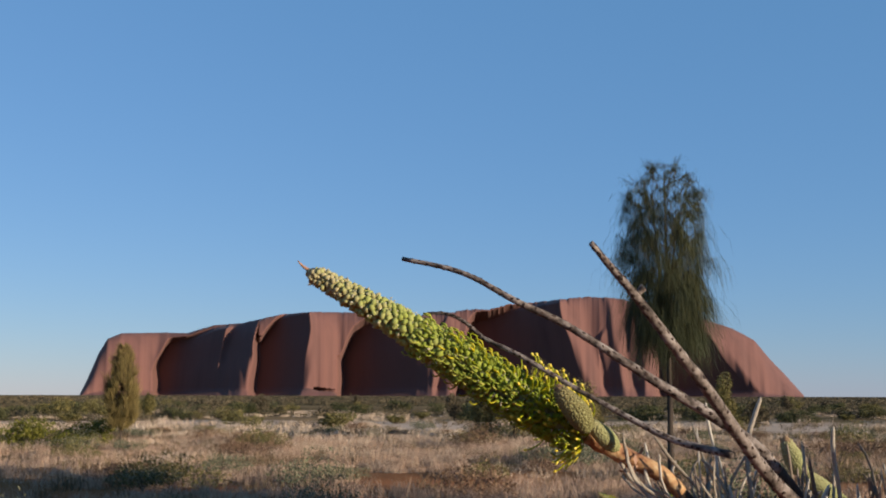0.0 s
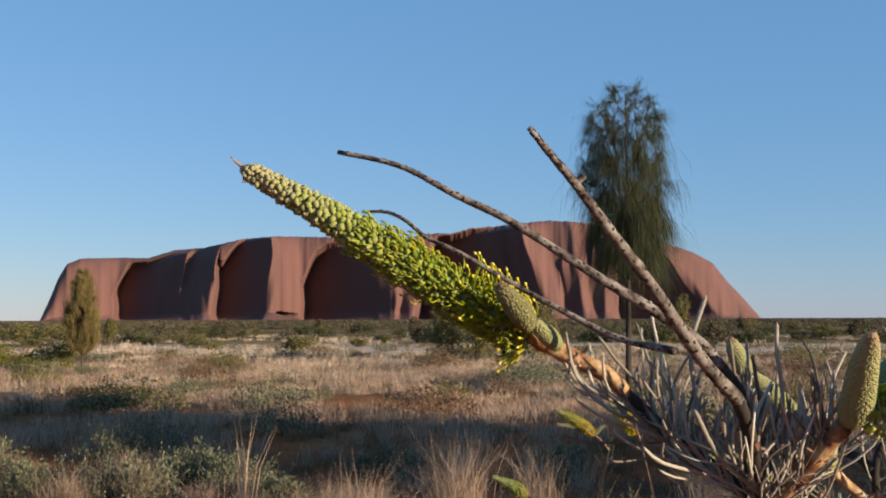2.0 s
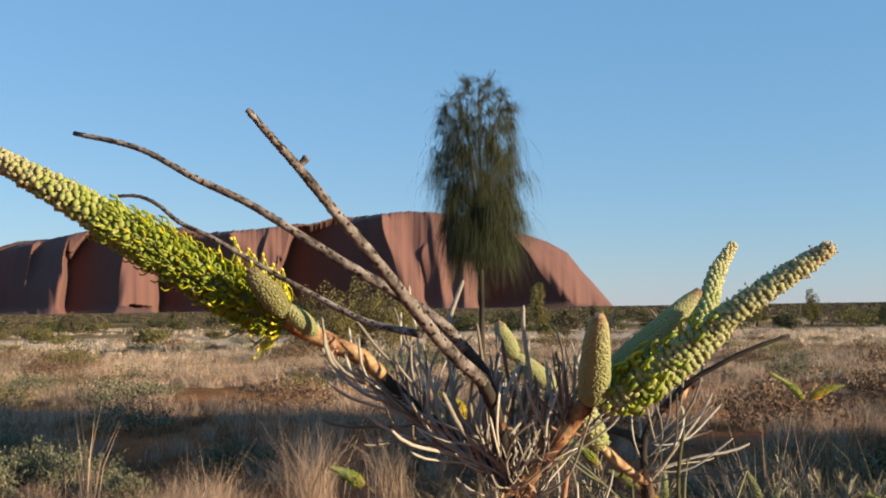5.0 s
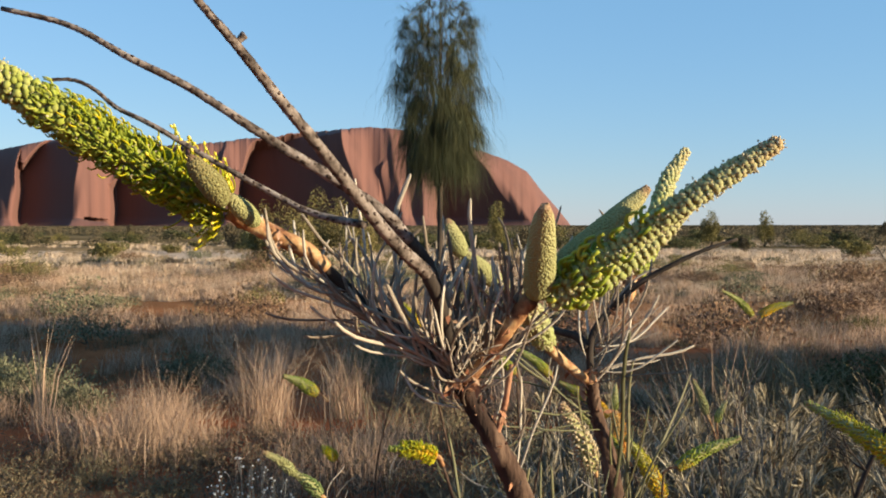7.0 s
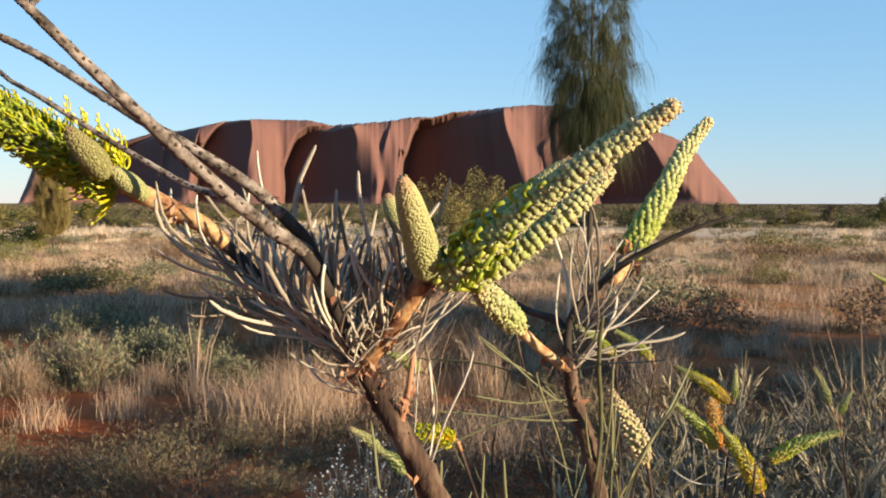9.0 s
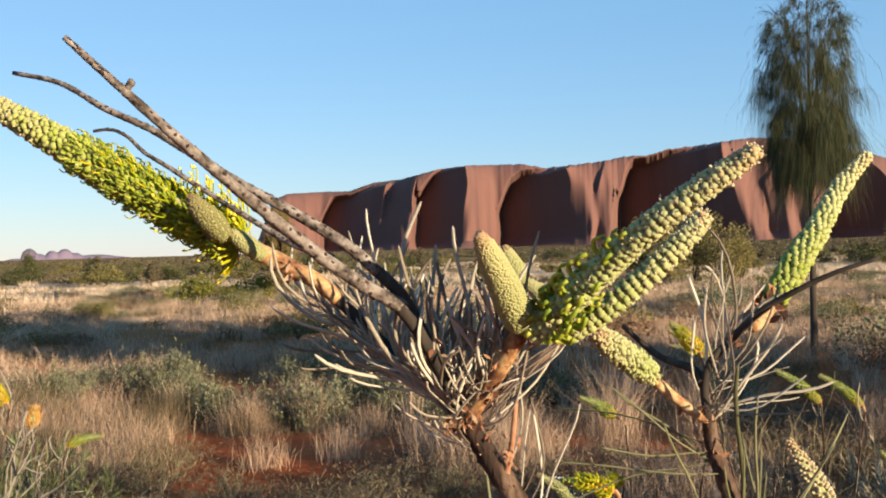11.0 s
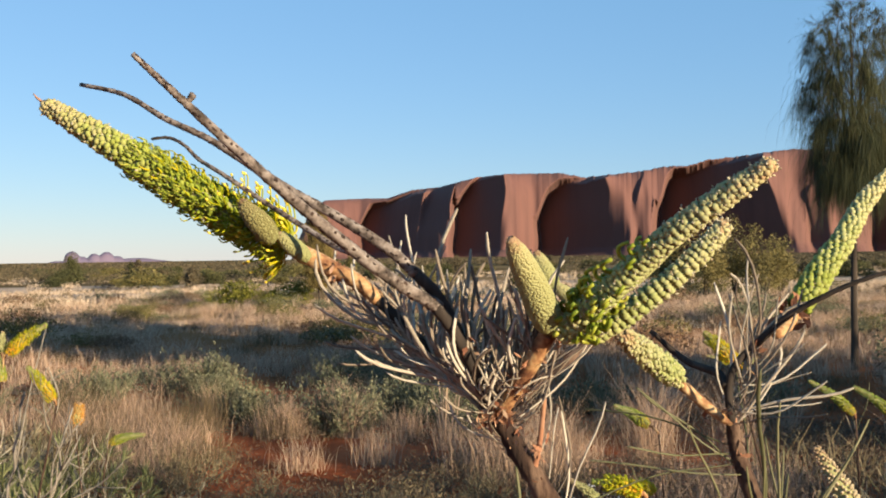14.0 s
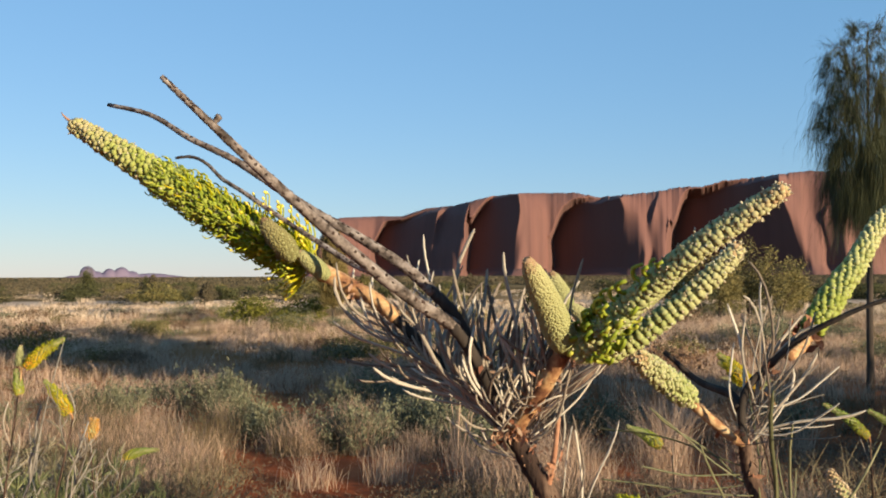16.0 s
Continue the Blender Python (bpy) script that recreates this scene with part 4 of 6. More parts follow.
for name, mat, label in kinds:
    first = {}
    for size in (0, 1):
        first[size] = None
    for k in range(58):
        a, d = radians(r2.uniform(-44, 44)), math.sqrt(r2.uniform(8.5**2, 34**2))
        if 1.4 < d * math.sin(a) < 2.7 and d < 11:
            continue
        size = k % 2
        if first[size] is None:
            first[size] = shrub(d * math.sin(a), d * math.cos(a), (0.7, 1.0)[size], (0.34, 0.5)[size], mat, 330 + k, label, name, (0.024, 0.036)[size], 1700, "shrub", name.replace("_", " ") + "s on the plain", 8, 0.02, 4)
        else:
            s = r2.uniform(0.6, 1.35)
            made = copy_thing(first[size], pose(d * math.sin(a), d * math.cos(a), -0.01, 0, 0, r2.uniform(0, 360)))
            made.scale = (s, s, s * r2.uniform(0.75, 1.2))


def tussock(x, y, h, w, n, mat, label, seed, lean=0.55, name="grass_tussock", group="grass tussocks", width=0.003):
    r = np.random.default_rng(seed)
    top = root(name, x, y, float(ground_height(np.array([x]), np.array([y]))[0]) - 0.01, label, "grass", group)
    base = np.column_stack([r.normal(0, w, (n, 2)), np.zeros(n)])
    tagged(under("blade_tuft", raw("blade_tuft", *blades(base, h * r.uniform(0.45, 1.1, n), lean, np.full(n, width), seed), mat, smooth=False), top), kind="stuff")
    for _ in range(6):
        foot = np.array([[*r.normal(0, w * 0.7, 2), 0.0]])
        under("stalk", raw("stalk", *blades(foot, np.array([h * r.uniform(1.0, 1.3)]), lean, np.array([width * 1.3]), int(r.integers(9999))), mat, smooth=False), top)
    return top


for k, (x, y, h, w, n) in enumerate(((0.24, 5.45, 0.58, 0.07, 420), (-0.28, 5.4, 0.42, 0.09, 420), (-1.7, 6.42, 0.38, 0.06, 420), (-2.12, 6.25, 0.26, 0.06, 260), (-0.38, 5.12, 0.36, 0.15, 1300), (-0.22, 5.0, 0.28, 0.14, 700), (-2.35, 5.35, 0.34, 0.09, 420), (-2.75, 5.25, 0.3, 0.1, 420), (-3.15, 5.5, 0.34, 0.1, 420), (-2.6, 5.9, 0.32, 0.09, 360), (-2.1, 6.3, 0.34, 0.07, 380), (-2.75, 6.5, 0.36, 0.10, 460), (-3.3, 6.6, 0.32, 0.12, 460), (-1.25, 6.2, 0.28, 0.06, 260), (-0.95, 6.0, 0.24, 0.05, 200), (-3.7, 6.3, 0.34, 0.12, 460), (-2.0, 7.0, 0.36, 0.09, 360), (-0.75, 5.40, 0.26, 0.05, 240), (-1.25, 5.45, 0.28, 0.06, 260), (-0.35, 5.75, 0.24, 0.05, 200), (-1.6, 5.2, 0.24, 0.07, 260))):
    dull = x < -2.0 and k % 2 == 1
    tussock(x, y, h, w, n, M_DULL if dull else M_STRAW, "dull grey-green grass tussock on red sand" if dull else "tall straw-coloured grass tussock on red sand", 400 + k, width=0.0024)
for k, (x, y, h, w, n) in enumerate(((-3.5, 5.1, 0.3, 0.1, 380), (-2.5, 4.6, 0.28, 0.1, 380), (-2.9, 5.75, 0.3, 0.16, 620), (-3.3, 6.0, 0.3, 0.16, 520), (-2.45, 5.0, 0.3, 0.15, 620), (-3.0, 5.2, 0.26, 0.15, 520), (-3.7, 5.7, 0.32, 0.16, 520), (-2.2, 5.2, 0.24, 0.12, 420), (0.60, 4.30, 0.28, 0.12, 420), (0.42, 4.85, 0.22, 0.12, 320), (0.80, 4.70, 0.26, 0.12, 380), (0.30, 4.25, 0.24, 0.10, 300), (0.7, 5.9, 0.5, 0.06, 300), (1.6, 5.6, 0.45, 0.07, 320))):
    tussock(x, y, h, w, n, M_DULL if x < -2.0 and k % 2 else M_STRAW, "tall straw-coloured grass tussock on red sand" if x > -2.0 or k % 2 == 0 else "dull grey-green grass tussock on red sand", 410 + k, width=0.0024)
for k, (x, y, h, w, n) in enumerate(((3.1, 5.0, 0.55, 0.16, 260), (2.4, 4.4, 0.42, 0.2, 240), (1.7, 4.0, 0.40, 0.2, 240), (3.4, 6.0, 0.5, 0.2, 260), (1.2, 3.6, 0.34, 0.2, 240), (2.1, 3.4, 0.36, 0.2, 240), (2.7, 3.7, 0.40, 0.2, 240), (3.9, 5.0, 0.45, 0.2, 260), (1.0, 5.0, 0.34, 0.2, 240))):
    tussock(x, y, h, w, n, M_WIRY, "wiry grey shrub of thin upright twigs on sand", 430 + k, 0.8, "wiry_shrub", "wiry grey shrubs", 0.0045)

grey = None
for k, (x, y, s) in enumerate(((1.25, 3.3, 1.0), (1.75, 3.5, 1.15), (2.25, 3.35, 1.0), (2.7, 3.9, 1.2), (1.5, 4.2, 1.1), (2.05, 4.45, 1.2), (3.0, 4.5, 1.3), (0.95, 4.0, 0.9), (3.4, 5.2, 1.3), (2.6, 5.2, 1.3), (-2.8, 4.6, 1.0), (-2.4, 4.3, 1.1), (-3.1, 5.0, 1.0), (-2.0, 4.6, 0.9), (-3.4, 4.6, 1.2), (-2.6, 5.1, 0.8), (-0.8, 4.6, 0.7), (-1.45, 4.3, 0.8), (-0.9, 4.05, 0.8), (-0.5, 4.55, 0.65), (-0.2, 4.35, 0.65), (-0.62, 4.22, 0.65), (-0.1, 4.8, 0.6), (-0.3, 3.95, 0.6))):
    if grey is None:
        grey = spray_shrub(x, y, 0.60, 0.36, M_WIRY, 660, "low grey brush of stiff upright leaves", "grey_brush", "shrub", "grey brush on the sand", 190, 20, 0.030, 6, 7.0)
    else:
        copy_thing(grey, pose(x, y, -0.01, 0, 0, 67 * k)).scale = (s, s, s * (0.65 + 0.06 * (k % 5)))
for k, (x, y, h, w, n) in enumerate(((1.90, 3.85, 0.62, 0.06, 34), (2.02, 3.95, 0.68, 0.06, 40), (2.2, 4.05, 0.60, 0.07, 30))):
    tussock(x, y, h, w, n, M_DEADSTEM, "tall stiff reddish-brown dead stems over grey brush", 470 + k, 0.3, "dead_grass_clump", "stiff dead grass clumps", 0.0045)
tussock(-1.0, 6.18, 0.58, 0.025, 8, M_STRAW, "few tall pale grass stalks over red sand", 480, 0.22, "grass_stalk", "", 0.006)


def leafy_bush(x, y, w, h, seed, label, name="grey_leaved_shrub", group="grey-leaved shrubs", mat=None):
    """A tangle of thin stems, each ending in a spray of stiff narrow leaves."""
    r = np.random.default_rng(seed)
    top = root(name, x, y, 0.0, label, "shrub", group)
    sprays, per = 64, 22
    a, q = r.uniform(0, 2 * np.pi, sprays), np.sqrt(r.uniform(0, 1, sprays))
    d = np.column_stack([np.cos(a), np.sin(a), 0 * a])
    tip = d * (q * w * 0.5)[:, None] + np.column_stack([0 * a, 0 * a, h * np.sqrt(1.05 - 0.8 * q * q) * r.uniform(0.45, 1.0, sprays)])
    tangle = []
    for k in range(sprays):
        foot = d[k] * q[k] * w * 0.12
        path = spline([foot, foot * 0.4 + tip[k] * 0.6 + r.normal(0, 0.03, 3), tip[k]], 6)
        piece = tube(path, np.linspace(0.0042, 0.0014, 6), 5)
        if k < 8:
            under("stem", raw("stem", *piece, M_DEADWOOD), top)
        else:
            tangle.append(piece)
    tagged(under("stem_tangle", raw("stem_tangle", *join(tangle), M_DEADWOOD), top), kind="stuff")
    n = sprays * per
    base = np.repeat(tip, per, 0) - np.repeat(unit(tip), per, 0) * r.uniform(0, 0.05, (n, 1))
    way = unit(np.repeat(d * q[:, None] * 0.5, per, 0) + np.repeat(r.normal(0, 0.35, (sprays, 3)), per, 0) + r.normal(0, 0.30, (n, 3)) + (0, 0, 0.85))
    size = r.uniform(0.035, 0.085, (n, 1))
    side = unit(np.cross(way, r.standard_normal((n, 3))))
    bow = np.cross(way, side) * r.normal(0, 0.18, (n, 1))
    rows = [base, base + way * size * 0.5 + bow * size * 0.4, base + way * size]
    wid = [0.0013, 0.0019, 0.0012]
    v = np.stack([p + sgn * side * k for p, k in zip(rows, wid) for sgn in (-1, 1)], 1).reshape(-1, 3)
    f = [g for k in (6 * np.arange(n)).tolist() for g in ((k, k + 1, k + 3, k + 2), (k + 2, k + 3, k + 5, k + 4))]
    under("foliage", raw("foliage", v, f, mat or M_GREYLEAF, smooth=False), top)
    return top


bushes = [leafy_bush(1.30, 2.35, 0.75, 0.52, 700, "pale grey-leaved shrub of stiff narrow leaves"), leafy_bush(1.75, 3.05, 0.85, 0.58, 701, "pale grey-leaved shrub of stiff narrow leaves")]
for k, (x, y, s) in enumerate(((0.85, 2.75, 0.95), (1.85, 2.35, 1.0), (2.35, 2.9, 1.1), (1.2, 3.25, 1.0), (2.1, 3.7, 1.1), (1.55, 1.85, 0.85), (2.75, 3.5, 1.1), (0.95, 2.05, 0.8), (-1.35, 3.35, 0.7), (-2.45, 3.9, 0.85))):
    copy_thing(bushes[k % 2], pose(x, y, -0.01, 0, 0, 71 * k + 20)).scale = (s, s, s * (0.9 + 0.06 * (k % 4)))


green = leafy_bush(-1.88, 2.98, 0.70, 0.46, 702, "grey-green shrub of upright narrow leaves", "green_leaved_shrub", "green-leaved shrubs", M_GREENLEAF)
for k, (x, y, s) in enumerate(((-1.62, 3.25, 0.85), (-2.2, 3.3, 1.0), (-1.98, 3.7, 0.9), (-2.6, 3.4, 1.0), (-1.55, 2.72, 0.72), (0.32, 2.9, 0.6))):
    copy_thing(green, pose(x, y, -0.01, 0, 0, 83 * k + 40)).scale = (s, s, s * (0.9 + 0.07 * (k % 3)))


def white_herb(x, y, w, h, seed, label, count=70):
    """Thin wiry stems, each ending in a few tiny white everlasting flowers."""
    r = np.random.default_rng(seed)
    top = root("white_flowered_herb", x, y, 0.0, label, "herb", "white-flowered herbs")
    stems, c, d = [], [], []
    for _ in range(count):
        a, q = r.uniform(0, 2 * math.pi), math.sqrt(r.uniform())
        tip = np.array([math.cos(a) * q * w / 2, math.sin(a) * q * w / 2, h * r.uniform(0.55, 1.08) * (1 - 0.3 * q * q)])
        path = spline([tip * (0.12, 0.12, 0.0), tip * (0.55, 0.55, 0.5) + r.normal(0, 0.008, 3), tip], 8)
        stems.append(tube(path, np.linspace(0.0016, 0.0008, 8), 4))
        for _ in range(int(r.integers(1, 5))):
            way = unit(r.normal(0, 0.6, 3) + (0, 0, 0.8))
            end = tip + way * r.uniform(0.006, 0.026)
            stems.append(tube(spline([path[6], (path[7] + end) / 2, end], 4), np.full(4, 0.0007), 4))
            c.append(end)
            d.append(way)
    tagged(under("stem_tangle", raw("stem_tangle", *join(stems), M_DEADWOOD), top), kind="stuff")
    c, d = np.array(c), np.array(d)
    x = unit(np.cross(d, (0.3, 0.2, 0.9)))
    size = r.uniform(0.0025, 0.0085, (len(c), 1))
    me = raw("flower_heads", *stamp(*BEAD, c, x, np.cross(d, x), d, size * (1.0, 1.0, 0.8)), M_WHITEFLOWER)
    tagged(under("flower_heads", me, top, "tiny white papery flowers"), kind="stuff")
    return top


white_herb(0.12, 2.92, 0.26, 0.46, 730, "wiry herb with tiny white papery flowers on sand")
white_herb(0.03, 2.86, 0.20, 0.41, 731, "wiry herb with tiny white papery flowers on sand", 44)


def dead_shrub(x, y, leaders, seed, label, mat):
    """Bare forking twigs of a dead shrub; leaders are the ways of its main stems."""
    r = np.random.default_rng(seed)
    top = root("dead_shrub", x, y, 0.0, label, "shrub", "dead twiggy shrubs")
    tangle = []
    for pts in leaders:
        path = spline([np.subtract(p, (x, y, 0.0)) for p in pts], 22)
        path[1:] += r.normal(0, 0.004, (21, 3))
        under("stem", raw("stem", *tube(path, np.linspace(0.0075, 0.0018, 22), 7, 0.08), mat), top)
        for _ in range(16):
            i = int(r.integers(8, 21))
            way = unit(path[i] - path[i - 3]) * 0.6 + r.normal(0, 0.6, 3) + (0, 0, 0.35)
            size = r.uniform(0.05, 0.16)
            a, b = path[i] + way * size * 0.5 + r.normal(0, 0.01, 3), path[i] + way * size + (0, 0, 0.15 * size)
            tangle.append(tube(spline([path[i], a, b], 6), np.linspace(0.0022, 0.0008, 6), 5))
            for _ in range(2):
                c = a + (unit(way) * 0.5 + r.normal(0, 0.5, 3)) * size * 0.6
                tangle.append(tube(spline([a, (a + c) / 2 + r.normal(0, 0.004, 3), c], 4), np.linspace(0.0014, 0.0006, 4), 4))
    tagged(under("twig_tangle", raw("twig_tangle", *join(tangle), mat), top), kind="stuff")
    return top


dead_shrub(1.18, 1.74, [[(1.18, 1.74, 0.0), (1.16, 1.72, 0.45), (1.23, 1.67, 0.744), (1.33, 1.60, 0.90), (1.42, 1.55, 0.98)], [(1.19, 1.75, 0.0), (1.28, 1.74, 0.4), (1.40, 1.66, 0.72), (1.46, 1.62, 0.86)]], 720, "dark bare twisted shrub over grey leaves", M_BLACKBARK)
dead_shrub(1.30, 2.50, [[(1.30, 2.50, 0.0), (1.25, 2.46, 0.4), (1.12, 2.40, 0.66)], [(1.31, 2.51, 0.0), (1.38, 2.50, 0.4), (1.34, 2.42, 0.70)]], 721, "pale grey dead twigs among narrow leaves", M_DEADWOOD)
dead_shrub(-0.98, 1.75, [[(-0.98, 1.75, 0.0), (-0.95, 1.72, 0.5), (-0.85, 1.66, 0.90)], [(-0.99, 1.76, 0.0), (-0.90, 1.70, 0.45), (-0.78, 1.70, 0.86)]], 722, "pale grey dead twigs beside golden flowers", M_DEADWOOD)
# a dark shrub added in place of the deep shade on this sand
shrub(3.5, 5.1, 0.95, 0.55, M_BUSH, 645, "dense dark green shrub added for a dark shadow on sand", "shadow_shrub", 0.03, 4200, "shrub", count=18, low=0.0, stems=5)


def build_brush():
    """Low, small-leaved brown-green mounds that cover the near sand."""
    r = np.random.default_rng(61)
    n = 3000
    a, d = np.radians(r.uniform(-48, 48, n)), np.sqrt(r.uniform(3.0**2, 7.0**2, n))
    x, y = d * np.sin(a), d * np.cos(a)
    keep = (field(x, y, 1.9, 62) > 0.22 + 0.20 * (d > 5.4)) & ~open_sand(x, y)
    x, y = x[keep], y[keep]
    per = 150
    w, h = r.uniform(0.10, 0.24, len(x)), r.uniform(0.06, 0.20, len(x))
    p = unit(r.standard_normal((len(x), per, 3))) * r.uniform(0.3, 1, (len(x), per, 1)) ** 0.6
    p[..., 2] = np.abs(p[..., 2])
    p = p * np.stack([w, w, h], 1)[:, None] + np.stack([x, y, ground_height(x, y)], 1)[:, None]
    tagged(new("low_brush", raw("low_brush", *leaf_soup(p.reshape(-1, 3), 0.022, 63, 5.5, 0.9), M_LITTER, smooth=False)), "low small-leaved brown-green brush over red sand", "brush", kind="stuff")


build_brush()

# dark rounded bushes along the edge of the scrub
first = [None, None, None]
for k in range(92):
    a, d = radians(r2.uniform(-44, 46)), math.sqrt(r2.uniform(33**2, 84**2))
    x, y = d * math.sin(a), d * math.cos(a)
    if 0 < x < 4.5 and y < 34:
        continue
    size = k % 3
    if first[size] is None:
        first[size] = shrub(x, y, (1.3, 1.8, 0.8)[size], (0.8, 1.05, 1.3)[size], (M_OLIVE, M_OLIVE, M_SCRUB)[size], 500 + k, "dark rounded olive bush at the edge of the scrub", "scrub_bush", 0.085, 1800, "bush", "bushes at the scrub's edge", 10, 0.03, 3)
    else:
        s = r2.uniform(0.65, 1.3)
        copy_thing(first[size], pose(x, y, -0.01, 0, 0, r2.uniform(0, 360))).scale = (s, s, s * r2.uniform(0.75, 1.1))


# ---- the grevillea beside the camera ----
grevillea = root("grevillea_shrub", 0.26, 0.60, 0.0, "grey-leaved honey grevillea with green-yellow flower spikes and bare old stalks", "shrub")
own = {"ob": grevillea}


def settle(me):
    me.transform(Matrix.Translation(-own["ob"].location))
    return me


def limb(name, pts, r0, r1, mat, label="", parent=None, n=18, sides=9, wobble=0.05, swell=None):
    path = spline(pts, n)
    rad = np.linspace(r0, r1, n)
    if swell is not None:
        rad = rad * np.interp(np.linspace(0, 1, n), np.linspace(0, 1, len(swell)), swell)
    me = raw(name, *tube(path, rad, sides, wobble), mat)
    settle(me)
    return under(name, me, parent or own["ob"], label), path


def old_stalk(pts, r0, r1, seed):
    """A bare flower stalk, pitted all over with the dark scars of fallen florets."""
    ob, path = limb("old_flower_stalk", pts, r0, r1, M_RACHIS, "bare grey flower stalk dotted with dark scars", n=44, sides=12, wobble=0.045)
    r = np.random.default_rng(seed)
    length = np.linalg.norm(np.diff(path, axis=0), axis=1).sum()
    count = int(length / 0.00115)
    t, a, b = frames(path)
    s = np.linspace(0.02, 0.985, count)
    idx = s * (len(path) - 1)
    i = idx.astype(int)
    w = (idx - i)[:, None]
    c = path[i] * (1 - w) + path[np.minimum(i + 1, len(path) - 1)] * w
    ang = np.arange(count) * 2.3999 + r.normal(0, 0.4, count)
    out = np.cos(ang)[:, None] * a[i] + np.sin(ang)[:, None] * b[i]
    rad = r0 + (r1 - r0) * s
    v, f = stamp(*BEAD, c + out * (rad * 0.80)[:, None], t[i], np.cross(out, t[i]), out, np.column_stack([0.0023 * r.uniform(0.5, 1.5, count), 0.0014 * r.uniform(0.6, 1.5, count), rad * 0.34]) * np.interp(rad, [0.0010, 0.0028], [0.85, 1.0])[:, None])
    me = raw("scar_pattern", v, f, M_SCAR)
    settle(me)
    tagged(under("scar_pattern", me, ob, "dark oval floret scars"), kind="stuff")
    return ob


STALK_B = [(-0.0235, 0.4740, 1.2145), (0.0043, 0.4660, 1.2070), (0.0283, 0.4610, 1.1937), (0.0510, 0.4610, 1.1828), (0.0740, 0.4605, 1.1682), (0.0930, 0.4620, 1.1562), (0.1120, 0.4650, 1.1452), (0.1346, 0.4680, 1.1305), (0.1475, 0.4740, 1.1180)]
STALK_C = [(0.0527, 0.3850, 1.2088), (0.0613, 0.3896, 1.1995), (0.0712, 0.3948, 1.1891), (0.0848, 0.4048, 1.1740), (0.1028, 0.4190, 1.1546), (0.1196, 0.4370, 1.1360), (0.1386, 0.4580, 1.1167), (0.1575, 0.4790, 1.1016)]
STALK_T = [(-0.0144, 0.530, 1.1930), (-0.0037, 0.5290, 1.1932), (0.0064, 0.5270, 1.1886), (0.0165, 0.5240, 1.1800), (0.0334, 0.5150, 1.1712), (0.0601, 0.5080, 1.1550), (0.0860, 0.5000, 1.1403), (0.1012, 0.4940, 1.1320), (0.1130, 0.4870, 1.1280), (0.1272, 0.4720, 1.1247)]
old_stalk(STALK_B, 0.0010, 0.0028, 1)
old_stalk(STALK_C, 0.0011, 0.0033, 2)
old_stalk(STALK_T, 0.0007, 0.0018, 3)
limb("beak", [(-0.0725, 0.5190, 1.2138), (-0.0765, 0.5190, 1.2163), (-0.0795, 0.5190, 1.2195)], 0.0012, 0.0003, M_HUSK, n=6, sides=6)
limb("stub", [(0.0712, 0.3948, 1.1898), (0.0731, 0.3946, 1.1918), (0.0743, 0.3943, 1.1928)], 0.0012, 0.0017, M_RACHIS, n=5, sides=7)
# woody branches
limb("branch", [(0.1475, 0.4740, 1.1180), (0.1571, 0.4800, 1.1061), (0.1650, 0.4900, 1.0863), (0.1740, 0.5020, 1.0620), (0.179, 0.511, 1.046)], 0.0028, 0.0036, M_BLACKBARK)
limb("branch", [(0.1560, 0.4770, 1.1030), (0.1640, 0.4870, 1.0880), (0.1710, 0.4980, 1.0700)], 0.0032, 0.0030, M_BLACKBARK, n=10)
limb("branch", [(0.1045, 0.5260, 1.1126), (0.1199, 0.5270, 1.0985), (0.1344, 0.5250, 1.0840), (0.1527, 0.5200, 1.0693), (0.1677, 0.5150, 1.0570), (0.179, 0.511, 1.046)], 0.0028, 0.0040, M_BLACKBARK)
limb("branch", [(0.179, 0.511, 1.046), (0.189, 0.503, 1.060), (0.200, 0.495, 1.077), (0.208, 0.487, 1.090)], 0.0040, 0.0044, M_STALK, "orange-brown peeling flower branch")
limb("branch", [(0.180, 0.512, 1.047), (0.200, 0.545, 1.062), (0.224, 0.59, 1.078), (0.236, 0.615, 1.086)], 0.0032, 0.0026, M_BARK)
limb("twig", [(0.196, 0.512, 1.016), (0.2005, 0.508, 1.034), (0.2035, 0.505, 1.056)], 0.0017, 0.0012, M_HUSK, "pinkish-brown bare twig", n=8, sides=6)
limb("trunk", [(0.179, 0.511, 1.046), (0.1955, 0.513, 1.019), (0.213, 0.520, 0.985), (0.232, 0.535, 0.93), (0.25, 0.56, 0.80), (0.262, 0.585, 0.5), (0.26, 0.60, 0.0)], 0.0042, 0.011, M_BARK, n=60, sides=12, wobble=0.08)
limb("trunk", [(0.3025, 0.664, 1.020), (0.3065, 0.667, 0.999), (0.3165, 0.668, 0.966), (0.325, 0.668, 0.90), (0.325, 0.66, 0.7), (0.30, 0.635, 0.4), (0.265, 0.605, 0.0)], 0.0040, 0.009, M_BARK, n=60, sides=12, wobble=0.08)
limb("branch", [(0.3025, 0.664, 1.020), (0.3010, 0.664, 1.041), (0.3055, 0.665, 1.056), (0.3182, 0.668, 1.0690), (0.3350, 0.668, 1.0850)], 0.0028, 0.0022, M_BLACKBARK)
limb("twig", [(0.3182, 0.668, 1.0690), (0.3350, 0.664, 1.0850), (0.3550, 0.655, 1.0980), (0.3760, 0.650, 1.1080), (0.3975, 0.646, 1.1152)], 0.0024, 0.0011, M_BLACKBARK, "dark bare twig")
limb("twig", [(0.2540, 0.70, 1.0749), (0.2760, 0.695, 1.0560), (0.2950, 0.675, 1.0500), (0.2995, 0.664, 1.0420)], 0.0016, 0.0034, M_BLACKBARK, "dark bare twig")


